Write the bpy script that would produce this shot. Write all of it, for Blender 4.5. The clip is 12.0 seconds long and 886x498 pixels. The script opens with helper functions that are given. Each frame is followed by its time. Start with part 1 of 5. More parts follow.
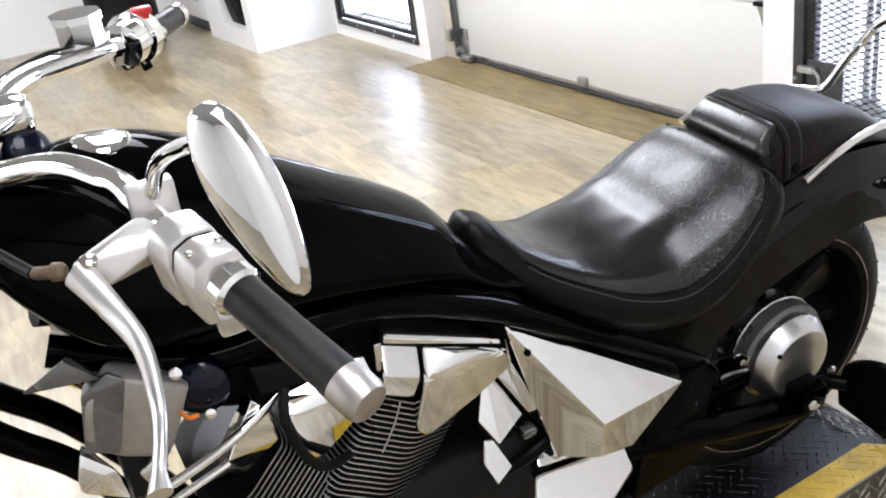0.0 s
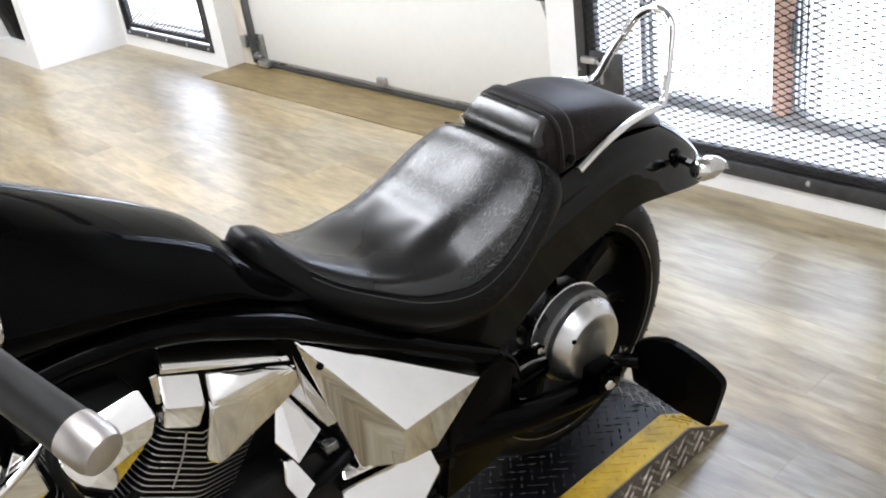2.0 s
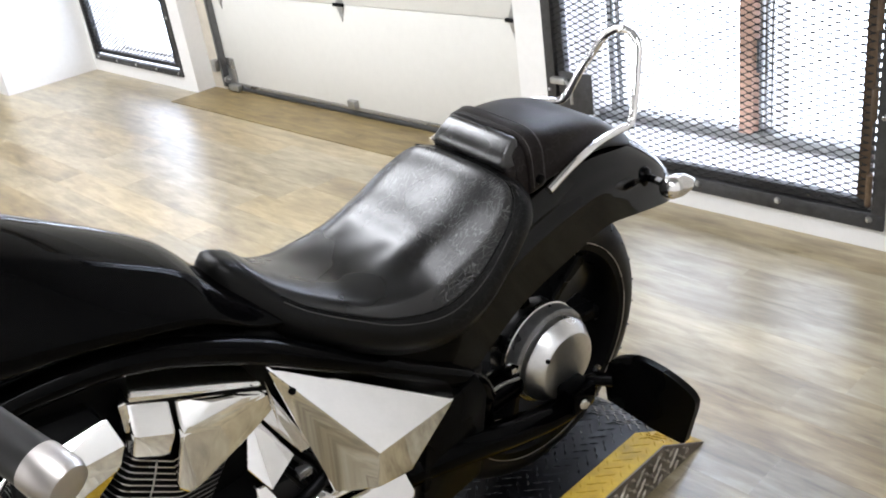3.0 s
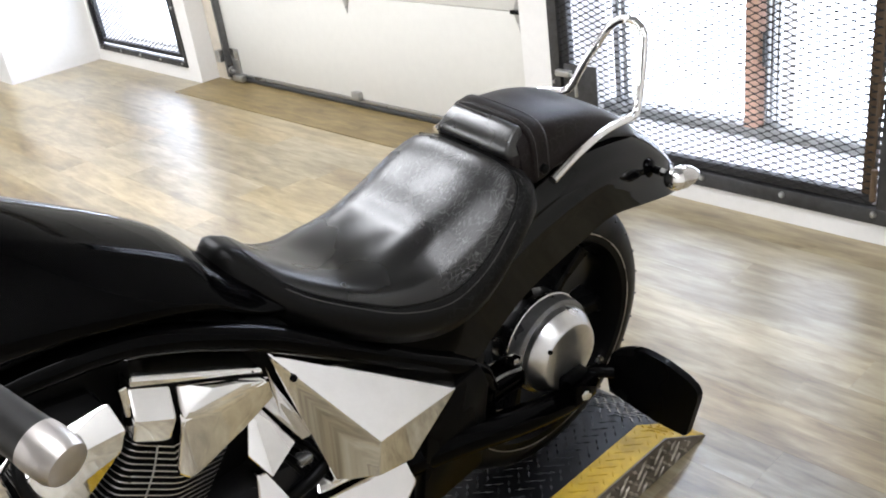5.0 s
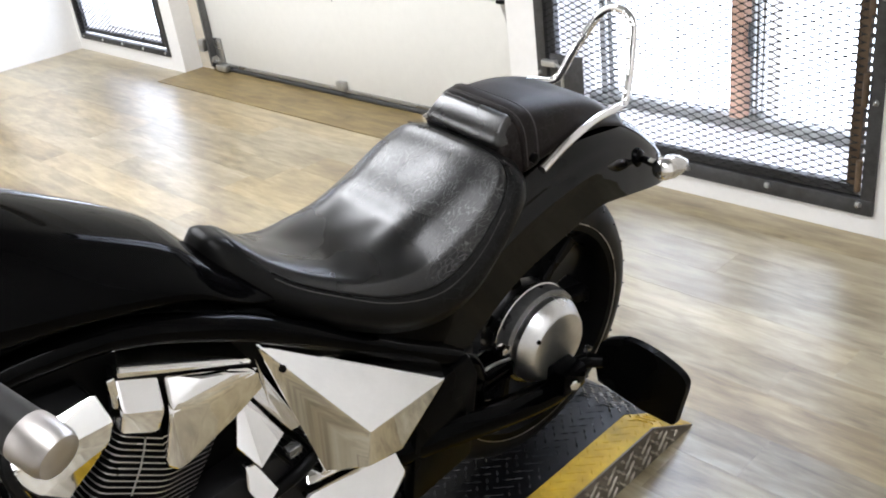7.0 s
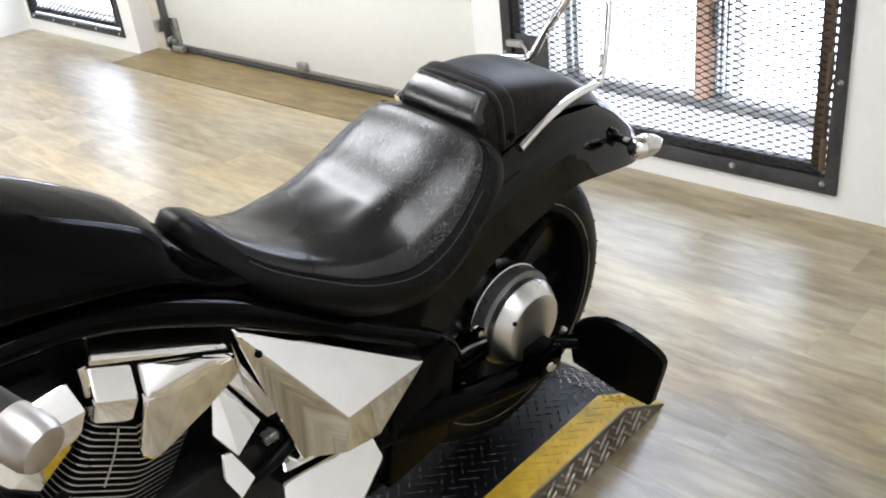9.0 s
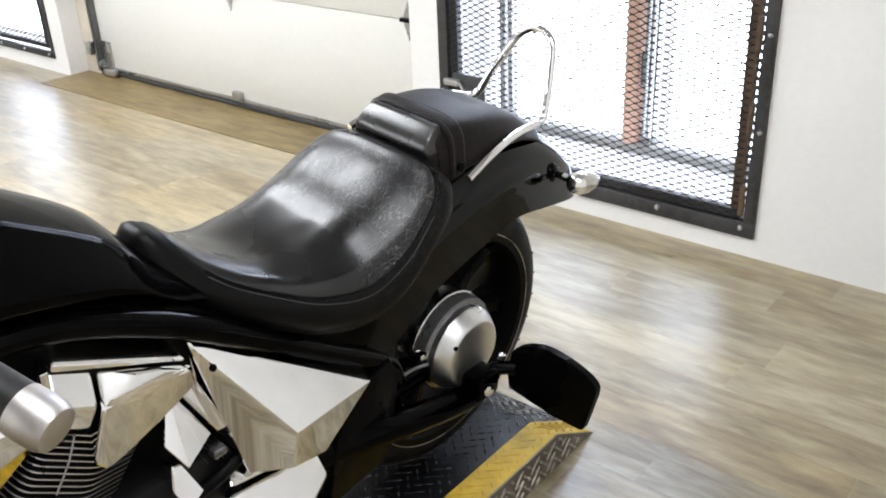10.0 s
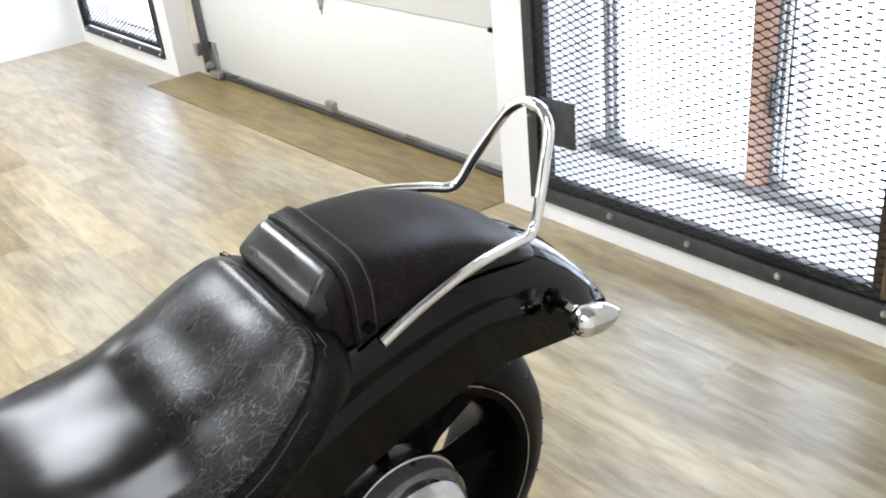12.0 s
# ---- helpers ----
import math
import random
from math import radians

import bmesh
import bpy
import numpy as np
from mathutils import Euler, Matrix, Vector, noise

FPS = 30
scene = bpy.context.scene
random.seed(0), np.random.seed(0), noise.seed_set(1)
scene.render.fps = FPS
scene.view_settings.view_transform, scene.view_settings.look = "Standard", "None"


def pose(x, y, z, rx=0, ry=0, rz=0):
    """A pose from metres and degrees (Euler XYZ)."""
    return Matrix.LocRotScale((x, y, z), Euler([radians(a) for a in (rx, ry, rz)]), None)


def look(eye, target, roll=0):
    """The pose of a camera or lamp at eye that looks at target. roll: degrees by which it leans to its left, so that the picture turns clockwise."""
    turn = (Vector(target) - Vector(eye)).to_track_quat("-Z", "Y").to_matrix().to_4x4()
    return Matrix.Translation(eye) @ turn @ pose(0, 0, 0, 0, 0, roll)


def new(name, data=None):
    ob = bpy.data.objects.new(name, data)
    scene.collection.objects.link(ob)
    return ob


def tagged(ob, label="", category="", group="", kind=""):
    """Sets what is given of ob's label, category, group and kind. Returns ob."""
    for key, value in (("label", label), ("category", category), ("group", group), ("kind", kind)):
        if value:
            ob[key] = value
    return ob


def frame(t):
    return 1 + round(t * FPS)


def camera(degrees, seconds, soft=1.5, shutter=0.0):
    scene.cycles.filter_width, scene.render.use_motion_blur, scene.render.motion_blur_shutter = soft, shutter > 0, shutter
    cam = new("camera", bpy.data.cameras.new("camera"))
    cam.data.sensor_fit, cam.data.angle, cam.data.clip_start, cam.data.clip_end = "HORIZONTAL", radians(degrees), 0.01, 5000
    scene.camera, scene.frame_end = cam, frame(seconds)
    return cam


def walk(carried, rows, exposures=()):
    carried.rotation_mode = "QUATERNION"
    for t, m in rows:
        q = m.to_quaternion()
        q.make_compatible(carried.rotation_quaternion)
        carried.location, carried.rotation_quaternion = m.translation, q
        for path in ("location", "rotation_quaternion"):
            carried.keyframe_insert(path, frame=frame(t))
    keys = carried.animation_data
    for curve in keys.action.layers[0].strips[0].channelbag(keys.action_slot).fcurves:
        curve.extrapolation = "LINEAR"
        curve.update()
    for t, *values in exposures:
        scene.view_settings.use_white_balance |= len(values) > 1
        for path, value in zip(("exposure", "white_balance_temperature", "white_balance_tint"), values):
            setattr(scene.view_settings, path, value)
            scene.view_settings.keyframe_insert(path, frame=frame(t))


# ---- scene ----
cam = camera(50.4, 12.0, soft=1.9)
PATH = [
    (0, (5.119, -2.734, 1.473), (3.511, -1.914, 0.612), -8.8),
    (0.5, (5.129, -2.697, 1.468), (3.609, -1.731, 0.599), -9.0),
    (1, (5.127, -2.672, 1.457), (3.7, -1.585, 0.573), -8.7),
    (1.5, (5.134, -2.661, 1.463), (3.734, -1.536, 0.585), -9.3),
    (2, (5.129, -2.662, 1.460), (3.738, -1.55, 0.552), -8.5),
    (2.5, (5.13, -2.66, 1.459), (3.757, -1.508, 0.572), -8.1),
    (4.3, (5.13, -2.652, 1.455), (3.766, -1.474, 0.585), -9.0),
    (4.5, (5.13, -2.655, 1.453), (3.763, -1.483, 0.581), -8.8),
    (5, (5.128, -2.658, 1.448), (3.761, -1.497, 0.562), -8.1),
    (5.5, (5.128, -2.658, 1.453), (3.772, -1.483, 0.569), -7.6),
    (6, (5.125, -2.657, 1.449), (3.777, -1.477, 0.56), -7.6),
    (6.5, (5.118, -2.66, 1.447), (3.769, -1.481, 0.559), -7.7),
    (7, (5.117, -2.661, 1.444), (3.779, -1.483, 0.537), -7.7),
    (9, (5.076, -2.668, 1.431), (3.812, -1.442, 0.483), -6.9),
    (9.5, (5.076, -2.695, 1.441), (3.876, -1.38, 0.529), -5.4),
    (10, (5.082, -2.749, 1.443), (3.926, -1.38, 0.554), -2.5),
    (10.5, (5.118, -2.754, 1.452), (3.972, -1.361, 0.587), -2.3),
    (11, (5.074, -2.544, 1.429), (3.841, -1.26, 0.516), -5.3),
    (11.5, (5.079, -2.273, 1.476), (3.699, -1.06, 0.687), -7.2),
    (12, (4.949, -2.063, 1.434), (3.537, -0.986, 0.515), -6.1),
]
BALANCE = [(0.0, 0.18, 6380, 15), (1.5, 0.14, 6420, 14), (4.5, 0.08, 6530, 14), (9.0, 0.12, 6560, 13), (12.0, 0.17, 6420, 12)]
walk(cam, [(t, look(eye, target, roll)) for t, eye, target, roll in PATH], BALANCE)

# ------------------------------------------------------------------ light
world = bpy.data.worlds.new("world")
world.use_nodes = True
scene.world = world
wn = world.node_tree.nodes
sky = wn.new("ShaderNodeTexSky")
sky.sky_type, sky.sun_disc, sky.sun_elevation, sky.sun_rotation = "NISHITA", False, radians(38), radians(200)
wn["Background"].inputs[1].default_value = 0.12
world.node_tree.links.new(sky.outputs[0], wn["Background"].inputs[0])


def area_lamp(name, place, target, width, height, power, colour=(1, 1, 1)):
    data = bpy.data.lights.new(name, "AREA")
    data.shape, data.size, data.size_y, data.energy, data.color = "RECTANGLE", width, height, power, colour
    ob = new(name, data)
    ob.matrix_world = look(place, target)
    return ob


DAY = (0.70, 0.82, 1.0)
# daylight in the openings: dim low part, brighter unseen part added for reflections
area_lamp("gate_lower_daylight", (3.45, 0.446, 0.51), (3.45, -3, 0.51), 1.56, 0.98, 23, DAY)
area_lamp("gate_upper_daylight", (3.45, 0.446, 1.69), (3.45, -3, 1.50), 1.56, 1.36, 108, DAY)
area_lamp("window_lower_daylight", (-0.73, 0.290, 0.50), (-0.73, -3, 0.50), 1.30, 0.90, 26, DAY)
area_lamp("window_upper_daylight", (-0.73, 0.290, 1.62), (-0.73, -3, 1.40), 1.30, 1.20, 26, DAY)
# unseen panels set by seat highlights; fourth and last are added fill
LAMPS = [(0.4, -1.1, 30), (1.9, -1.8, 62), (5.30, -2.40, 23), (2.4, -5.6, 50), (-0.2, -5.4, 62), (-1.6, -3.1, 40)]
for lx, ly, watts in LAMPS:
    area_lamp("unseen_lamp_light", (lx, ly, 2.915), (lx, ly, 0), 1.80, 0.90, watts, (0.90, 0.955, 1.0))


# ------------------------------------------------------------------ materials
def material(name, base=(0.5, 0.5, 0.5), rough=0.5, metal=0.0, coat=0.0, coat_rough=0.03, gloss=0.5):
    m = bpy.data.materials.new(name)
    m.use_nodes = True
    n = m.node_tree.nodes
    b = n["Principled BSDF"]
    b.inputs["Base Color"].default_value = (*base, 1)
    b.inputs["Roughness"].default_value = rough
    b.inputs["Metallic"].default_value = metal
    b.inputs["Specular IOR Level"].default_value = gloss
    b.inputs["Coat Weight"].default_value = coat
    b.inputs["Coat Roughness"].default_value = coat_rough
    return m, n, m.node_tree.links, b


def add(n, kind, **values):
    node = n.new("ShaderNode" + kind)
    for key, value in values.items():
        node.inputs[key].default_value = value
    return node


def ramp(n, l, source, stops):
    r = n.new("ShaderNodeValToRGB")
    e = r.color_ramp.elements
    while len(e) < len(stops):
        e.new(0.5)
    for slot, (at, c) in zip(e, stops):
        slot.position = at
        slot.color = (*c, 1) if len(c) == 3 else c
    l.new(source, r.inputs[0])
    return r


def grey(v):
    return (v, v, v)


def worn(name, base, rough, metal=0.0, scale=40.0, spread=0.25, bump=0.1, coat=0.0, rough_spread=0.15, distance=0.001, gloss=0.5):
    """A surface with a fine grain and a larger, cloudy wear in colour and gloss."""
    m, n, l, b = material(name, base, rough, metal, coat, gloss=gloss)
    tc = n.new("ShaderNodeTexCoord")
    fine = add(n, "TexNoise", Scale=scale, Detail=6.0, Roughness=0.6)
    broad = add(n, "TexNoise", Scale=scale / 12, Detail=3.0)
    l.new(tc.outputs["Object"], fine.inputs["Vector"])
    l.new(tc.outputs["Object"], broad.inputs["Vector"])
    mix = n.new("ShaderNodeMath")
    mix.operation = "ADD"
    l.new(fine.outputs["Fac"], mix.inputs[0])
    l.new(broad.outputs["Fac"], mix.inputs[1])
    lo, hi = [tuple(max(0, min(1, c * k)) for c in base) for k in (1 - spread, 1 + spread)]
    c = ramp(n, l, mix.outputs[0], [(0.35, lo), (0.65, hi)])
    half = n.new("ShaderNodeMath")
    half.operation = "MULTIPLY"
    half.inputs[1].default_value = 0.5
    l.new(mix.outputs[0], half.inputs[0])
    l.new(half.outputs[0], c.inputs[0])
    l.new(c.outputs[0], b.inputs["Base Color"])
    r = add(n, "MapRange")
    r.inputs["From Min"].default_value, r.inputs["From Max"].default_value = 0.3, 0.7
    r.inputs["To Min"].default_value, r.inputs["To Max"].default_value = max(0, rough - rough_spread), min(1, rough + rough_spread)
    l.new(broad.outputs["Fac"], r.inputs["Value"])
    l.new(r.outputs[0], b.inputs["Roughness"])
    if bump:
        bp = add(n, "Bump", Strength=bump, Distance=distance)
        l.new(fine.outputs["Fac"], bp.inputs["Height"])
        l.new(bp.outputs[0], b.inputs["Normal"])
    return m


def plank_material(name, stops, rough=0.3, gloss=0.5, coat=0.0):
    """Printed wood plank: streaks along the plank, a tone of its own for each piece, satin finish."""
    m, n, l, b = material(name, (0.4, 0.3, 0.2), rough, coat=coat, coat_rough=0.30, gloss=gloss)
    tc, info = n.new("ShaderNodeTexCoord"), n.new("ShaderNodeObjectInfo")
    shift = n.new("ShaderNodeVectorMath")
    shift.operation = "SCALE"
    shift.inputs[0].default_value = (37.0, 11.0, 5.0)
    l.new(info.outputs["Random"], shift.inputs["Scale"])
    off = n.new("ShaderNodeVectorMath")
    off.operation = "ADD"
    l.new(tc.outputs["Object"], off.inputs[0])
    l.new(shift.outputs[0], off.inputs[1])
    stretch = n.new("ShaderNodeMapping")
    stretch.inputs["Scale"].default_value = (3.2, 15.0, 1.0)
    l.new(off.outputs[0], stretch.inputs["Vector"])
    streak = add(n, "TexNoise", Scale=1.7, Detail=5.0, Roughness=0.60, Distortion=0.35)
    l.new(stretch.outputs[0], streak.inputs["Vector"])
    fine_map = n.new("ShaderNodeMapping")
    fine_map.inputs["Scale"].default_value = (6.0, 150.0, 1.0)
    l.new(off.outputs[0], fine_map.inputs["Vector"])
    fine = add(n, "TexNoise", Scale=1.0, Detail=4.0)
    l.new(fine_map.outputs[0], fine.inputs["Vector"])
    tone = n.new("ShaderNodeMath")
    tone.operation = "MULTIPLY_ADD"
    tone.inputs[1].default_value, tone.inputs[2].default_value = 0.22, -0.11
    l.new(info.outputs["Random"], tone.inputs[0])
    total = n.new("ShaderNodeMath")
    total.operation = "ADD"
    l.new(streak.outputs["Fac"], total.inputs[0])
    l.new(tone.outputs[0], total.inputs[1])
    grain = n.new("ShaderNodeMath")
    grain.operation = "MULTIPLY_ADD"
    grain.inputs[1].default_value, grain.inputs[2].default_value = 0.14, -0.07
    l.new(fine.outputs["Fac"], grain.inputs[0])
    both = n.new("ShaderNodeMath")
    both.operation = "ADD"
    l.new(total.outputs[0], both.inputs[0])
    l.new(grain.outputs[0], both.inputs[1])
    c = ramp(n, l, both.outputs[0], stops)
    spread = n.new("ShaderNodeMath")
    spread.operation = "MULTIPLY"
    spread.inputs[1].default_value = 13.7
    l.new(info.outputs["Random"], spread.inputs[0])
    lot = n.new("ShaderNodeMath")
    lot.operation = "FRACT"
    l.new(spread.outputs[0], lot.inputs[0])
    hue = ramp(n, l, lot.outputs[0], [(0.0, (1.06, 0.99, 0.84)), (0.5, (1.0, 1.0, 1.0)), (1.0, (0.90, 0.93, 1.02))])
    dyed = n.new("ShaderNodeMixRGB")
    dyed.blend_type = "MULTIPLY"
    dyed.inputs[0].default_value = 1.0
    l.new(c.outputs[0], dyed.inputs[1])
    l.new(hue.outputs[0], dyed.inputs[2])
    ground = n.new("ShaderNodeNewGeometry")
    drift = n.new("ShaderNodeMapping")
    drift.inputs["Scale"].default_value = (2.2, 5.5, 1.0)
    l.new(ground.outputs["Position"], drift.inputs["Vector"])
    wear = add(n, "TexNoise", Scale=1.0, Detail=4.0, Roughness=0.6)
    l.new(drift.outputs[0], wear.inputs["Vector"])
    shade = ramp(n, l, wear.outputs["Fac"], [(0.30, (0.72, 0.68, 0.62)), (0.50, (1.0, 1.0, 1.0)), (0.70, (1.14, 1.15, 1.18))])
    tinted = n.new("ShaderNodeMixRGB")
    tinted.blend_type = "MULTIPLY"
    tinted.inputs[0].default_value = 1.0
    l.new(dyed.outputs[0], tinted.inputs[1])
    l.new(shade.outputs[0], tinted.inputs[2])
    spots = add(n, "TexNoise", Scale=9.0, Detail=2.0)
    l.new(off.outputs[0], spots.inputs["Vector"])
    knot = ramp(n, l, spots.outputs["Fac"], [(0.71, grey(0.0)), (0.80, grey(1.0))])
    mixed = n.new("ShaderNodeMixRGB")
    mixed.blend_type = "MULTIPLY"
    mixed.inputs[2].default_value = (0.62, 0.55, 0.48, 1)
    l.new(knot.outputs[0], mixed.inputs[0])
    l.new(tinted.outputs[0], mixed.inputs[1])
    l.new(mixed.outputs[0], b.inputs["Base Color"])
    r = add(n, "MapRange")
    r.inputs["To Min"].default_value, r.inputs["To Max"].default_value = rough - 0.03, rough + 0.06
    l.new(streak.outputs["Fac"], r.inputs["Value"])
    l.new(r.outputs[0], b.inputs["Roughness"])
    bp = add(n, "Bump", Strength=0.04, Distance=0.0006)
    l.new(fine.outputs["Fac"], bp.inputs["Height"])
    l.new(bp.outputs[0], b.inputs["Normal"])
    return m


def leather_material(name, base, rough, cracks, gloss):
    """Padded vinyl: fine pebble, long creases tinted pale for their glint, patches worn smooth."""
    m, n, l, b = material(name, base, rough, gloss=gloss)
    tc = n.new("ShaderNodeTexCoord")
    warp = add(n, "TexNoise", Scale=14.0, Detail=3.0)
    l.new(tc.outputs["Object"], warp.inputs["Vector"])
    bend = n.new("ShaderNodeMixRGB")
    bend.blend_type = "ADD"
    bend.inputs[0].default_value = 0.05
    l.new(tc.outputs["Object"], bend.inputs[1])
    l.new(warp.outputs["Color"], bend.inputs[2])
    stretch = n.new("ShaderNodeMapping")
    stretch.inputs["Scale"].default_value = (1.0, 0.24, 0.24)
    stretch.inputs["Rotation"].default_value = (0, 0, 0.35)
    l.new(bend.outputs[0], stretch.inputs["Vector"])
    cell = n.new("ShaderNodeTexVoronoi")
    cell.feature = "DISTANCE_TO_EDGE"
    cell.inputs["Scale"].default_value = 250.0
    l.new(stretch.outputs[0], cell.inputs["Vector"])
    crease = ramp(n, l, cell.outputs["Distance"], [(0.0, grey(0.0)), (0.070, grey(1.0))])
    where = add(n, "TexNoise", Scale=7.0, Detail=2.0)
    l.new(tc.outputs["Object"], where.inputs["Vector"])
    mask = ramp(n, l, where.outputs["Fac"], [(0.34, grey(0.35)), (0.50, grey(1.0))])
    place = n.new("ShaderNodeSeparateXYZ")
    l.new(tc.outputs["Object"], place.inputs[0])
    back = add(n, "MapRange")
    back.inputs["From Min"].default_value, back.inputs["From Max"].default_value = -0.38, -0.31
    l.new(place.outputs["Y"], back.inputs["Value"])
    broken = add(n, "TexNoise", Scale=34.0, Detail=3.0)
    l.new(tc.outputs["Object"], broken.inputs["Vector"])
    bits = ramp(n, l, broken.outputs["Fac"], [(0.36, grey(0.25)), (0.58, grey(1.0))])
    worn_in = n.new("ShaderNodeMath")
    worn_in.operation = "MULTIPLY"
    l.new(mask.outputs[0], worn_in.inputs[0])
    l.new(back.outputs[0], worn_in.inputs[1])
    depth = n.new("ShaderNodeMath")
    depth.operation = "MULTIPLY"
    l.new(crease.outputs[0], depth.inputs[0])
    l.new(worn_in.outputs[0], depth.inputs[1])
    # crease lines alone, the mask of the painted glint
    bare = n.new("ShaderNodeMath")
    bare.operation = "SUBTRACT"
    bare.use_clamp = True
    l.new(worn_in.outputs[0], bare.inputs[0])
    l.new(depth.outputs[0], bare.inputs[1])
    pale = n.new("ShaderNodeMath")
    pale.operation = "MULTIPLY"
    l.new(bare.outputs[0], pale.inputs[0])
    l.new(bits.outputs[0], pale.inputs[1])
    # pale crease colour stands in for the glint along each fold
    glinting = n.new("ShaderNodeMixRGB")
    glinting.inputs[1].default_value = (*base, 1)
    glinting.inputs[2].default_value = (base[0] + 0.32 * cracks, base[1] + 0.32 * cracks, base[2] + 0.32 * cracks, 1)
    l.new(pale.outputs[0], glinting.inputs[0])
    l.new(glinting.outputs[0], b.inputs["Base Color"])
    pebble = add(n, "TexNoise", Scale=420.0, Detail=3.0)
    l.new(tc.outputs["Object"], pebble.inputs["Vector"])
    b1 = add(n, "Bump", Strength=0.30 * cracks, Distance=0.0005)
    l.new(depth.outputs[0], b1.inputs["Height"])
    b2 = add(n, "Bump", Strength=0.10, Distance=0.0005)
    l.new(pebble.outputs["Fac"], b2.inputs["Height"])
    l.new(b1.outputs[0], b2.inputs["Normal"])
    l.new(b2.outputs[0], b.inputs["Normal"])
    r = add(n, "MapRange")
    r.inputs["From Min"].default_value, r.inputs["From Max"].default_value = 0.3, 0.7
    r.inputs["To Min"].default_value, r.inputs["To Max"].default_value = rough - 0.08, rough + 0.10
    l.new(where.outputs["Fac"], r.inputs["Value"])
    l.new(r.outputs[0], b.inputs["Roughness"])
    return m


def glow_material(name, colour, strength):
    m, n, l, b = material(name, (0, 0, 0), 1.0)
    b.inputs["Emission Color"].default_value = (*colour, 1)
    b.inputs["Emission Strength"].default_value = strength
    return m


BLACK = worn("gloss_black_paint", (0.0008, 0.0008, 0.0009), 0.05, 0, 25, 0.2, 0, 0.0, 0.02, gloss=0.05)
FENDER_PAINT = worn("fender_black_paint", (0.0008, 0.0008, 0.0009), 0.05, 0, 25, 0.2, 0, 0.0, 0.03, gloss=0.30)
SATIN = worn("satin_black_steel", (0.0022, 0.0022, 0.0023), 0.34, 0, 60, 0.3, 0.08, gloss=0.06)
CHROME = worn("chrome", (0.86, 0.85, 0.84), 0.028, 1.0, 30, 0.04, 0.0, 0, 0.02)
SPUN = worn("spun_aluminium", (0.66, 0.655, 0.65), 0.30, 1.0, 90, 0.08, 0.04, 0, 0.06)
BRUSHED = worn("polished_aluminium", (0.66, 0.655, 0.65), 0.17, 1.0, 90, 0.08, 0.03, 0, 0.06)
ALLOYGREY = worn("satin_grey_alloy", (0.36, 0.335, 0.31), 0.30, 0.6, 50, 0.12, 0.05)
ALLOYDARK = worn("dark_grey_alloy", (0.17, 0.17, 0.17), 0.26, 0.7, 70, 0.25, 0.05)
FIN = worn("engine_fin_alloy", (0.46, 0.46, 0.455), 0.36, 0.8, 80, 0.2, 0.1)
DARKALLOY = worn("dark_engine_alloy", (0.006, 0.006, 0.0065), 0.34, 0.0, 50, 0.35, 0.12, gloss=0.2)
RUBBER = worn("black_rubber", (0.004, 0.004, 0.004), 0.50, 0, 120, 0.3, 0.15, gloss=0.15)
GRIP = worn("grip_rubber", (0.009, 0.0085, 0.008), 0.36, 0, 160, 0.25, 0.1, gloss=0.3)
CAST = worn("polished_cast_alloy", (0.70, 0.68, 0.655), 0.34, 1.0, 70, 0.08, 0.05, 0, 0.06)
CAPALLOY = worn("dull_cap_alloy", (0.48, 0.45, 0.425), 0.38, 1.0, 70, 0.08, 0.04, 0, 0.05)
TYRE = worn("tyre_rubber", (0.004, 0.004, 0.004), 0.50, 0, 90, 0.3, 0.2, gloss=0.2)
LEATHER = leather_material("seat_leather", (0.0030, 0.0028, 0.0027), 0.27, 0.30, 0.47)
CUSHION = leather_material("cushion_leather", (0.0040, 0.0034, 0.0031), 0.25, 0.10, 0.85)
PADLEATHER = leather_material("smooth_pad_leather", (0.0075, 0.0052, 0.0047), 0.42, 0.04, 0.14)
LEATHER2 = leather_material("pad_leather", (0.0030, 0.0028, 0.0027), 0.36, 0.05, 0.13)
THREAD = worn("grey_thread", (0.046, 0.043, 0.041), 0.7, 0, 200, 0.3, 0.0)
WALL = worn("white_wall_paint", (0.75, 0.74, 0.72), 0.62, 0, 35, 0.035, 0.12)
WALL2 = worn("cream_door_paint", (0.64, 0.63, 0.588), 0.45, 0, 22, 0.03, 0.05)
# unseen ceiling, toned down so black paint mirrors less white
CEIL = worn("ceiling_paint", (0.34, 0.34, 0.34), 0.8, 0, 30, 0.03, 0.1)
SILLPAINT = worn("sill_paint", (0.84, 0.84, 0.84), 0.6, 0, 30, 0.08, 0.1)
GATESTEEL = worn("grey_gate_steel", (0.047, 0.047, 0.048), 0.5, 0.3, 45, 0.4, 0.15)
RUST = worn("rusty_hinge_steel", (0.105, 0.070, 0.042), 0.6, 0.2, 60, 0.4, 0.2)
MESHSTEEL = worn("mesh_steel", (0.012, 0.012, 0.013), 0.5, 0.2, 80, 0.3, 0.0)
ZINC = worn("zinc_plate", (0.42, 0.42, 0.41), 0.36, 0.9, 60, 0.2, 0.1)
ZINCDARK = worn("dull_galvanised_steel", (0.15, 0.15, 0.15), 0.45, 0.7, 60, 0.3, 0.1)
ORANGE = worn("orange_brown_paint", (0.66, 0.42, 0.31), 0.55, 0, 40, 0.15, 0.1)
CONCRETE = worn("grey_concrete", (0.36, 0.36, 0.35), 0.85, 0, 30, 0.3, 0.3)
JAMB = worn("stained_jamb_paint", (0.62, 0.565, 0.475), 0.6, 0, 14, 0.12, 0.1)
PLATEBLK = worn("black_tread_plate", (0.004, 0.0043, 0.0052), 0.45, 0.0, 50, 0.4, 0.12, gloss=0.08)
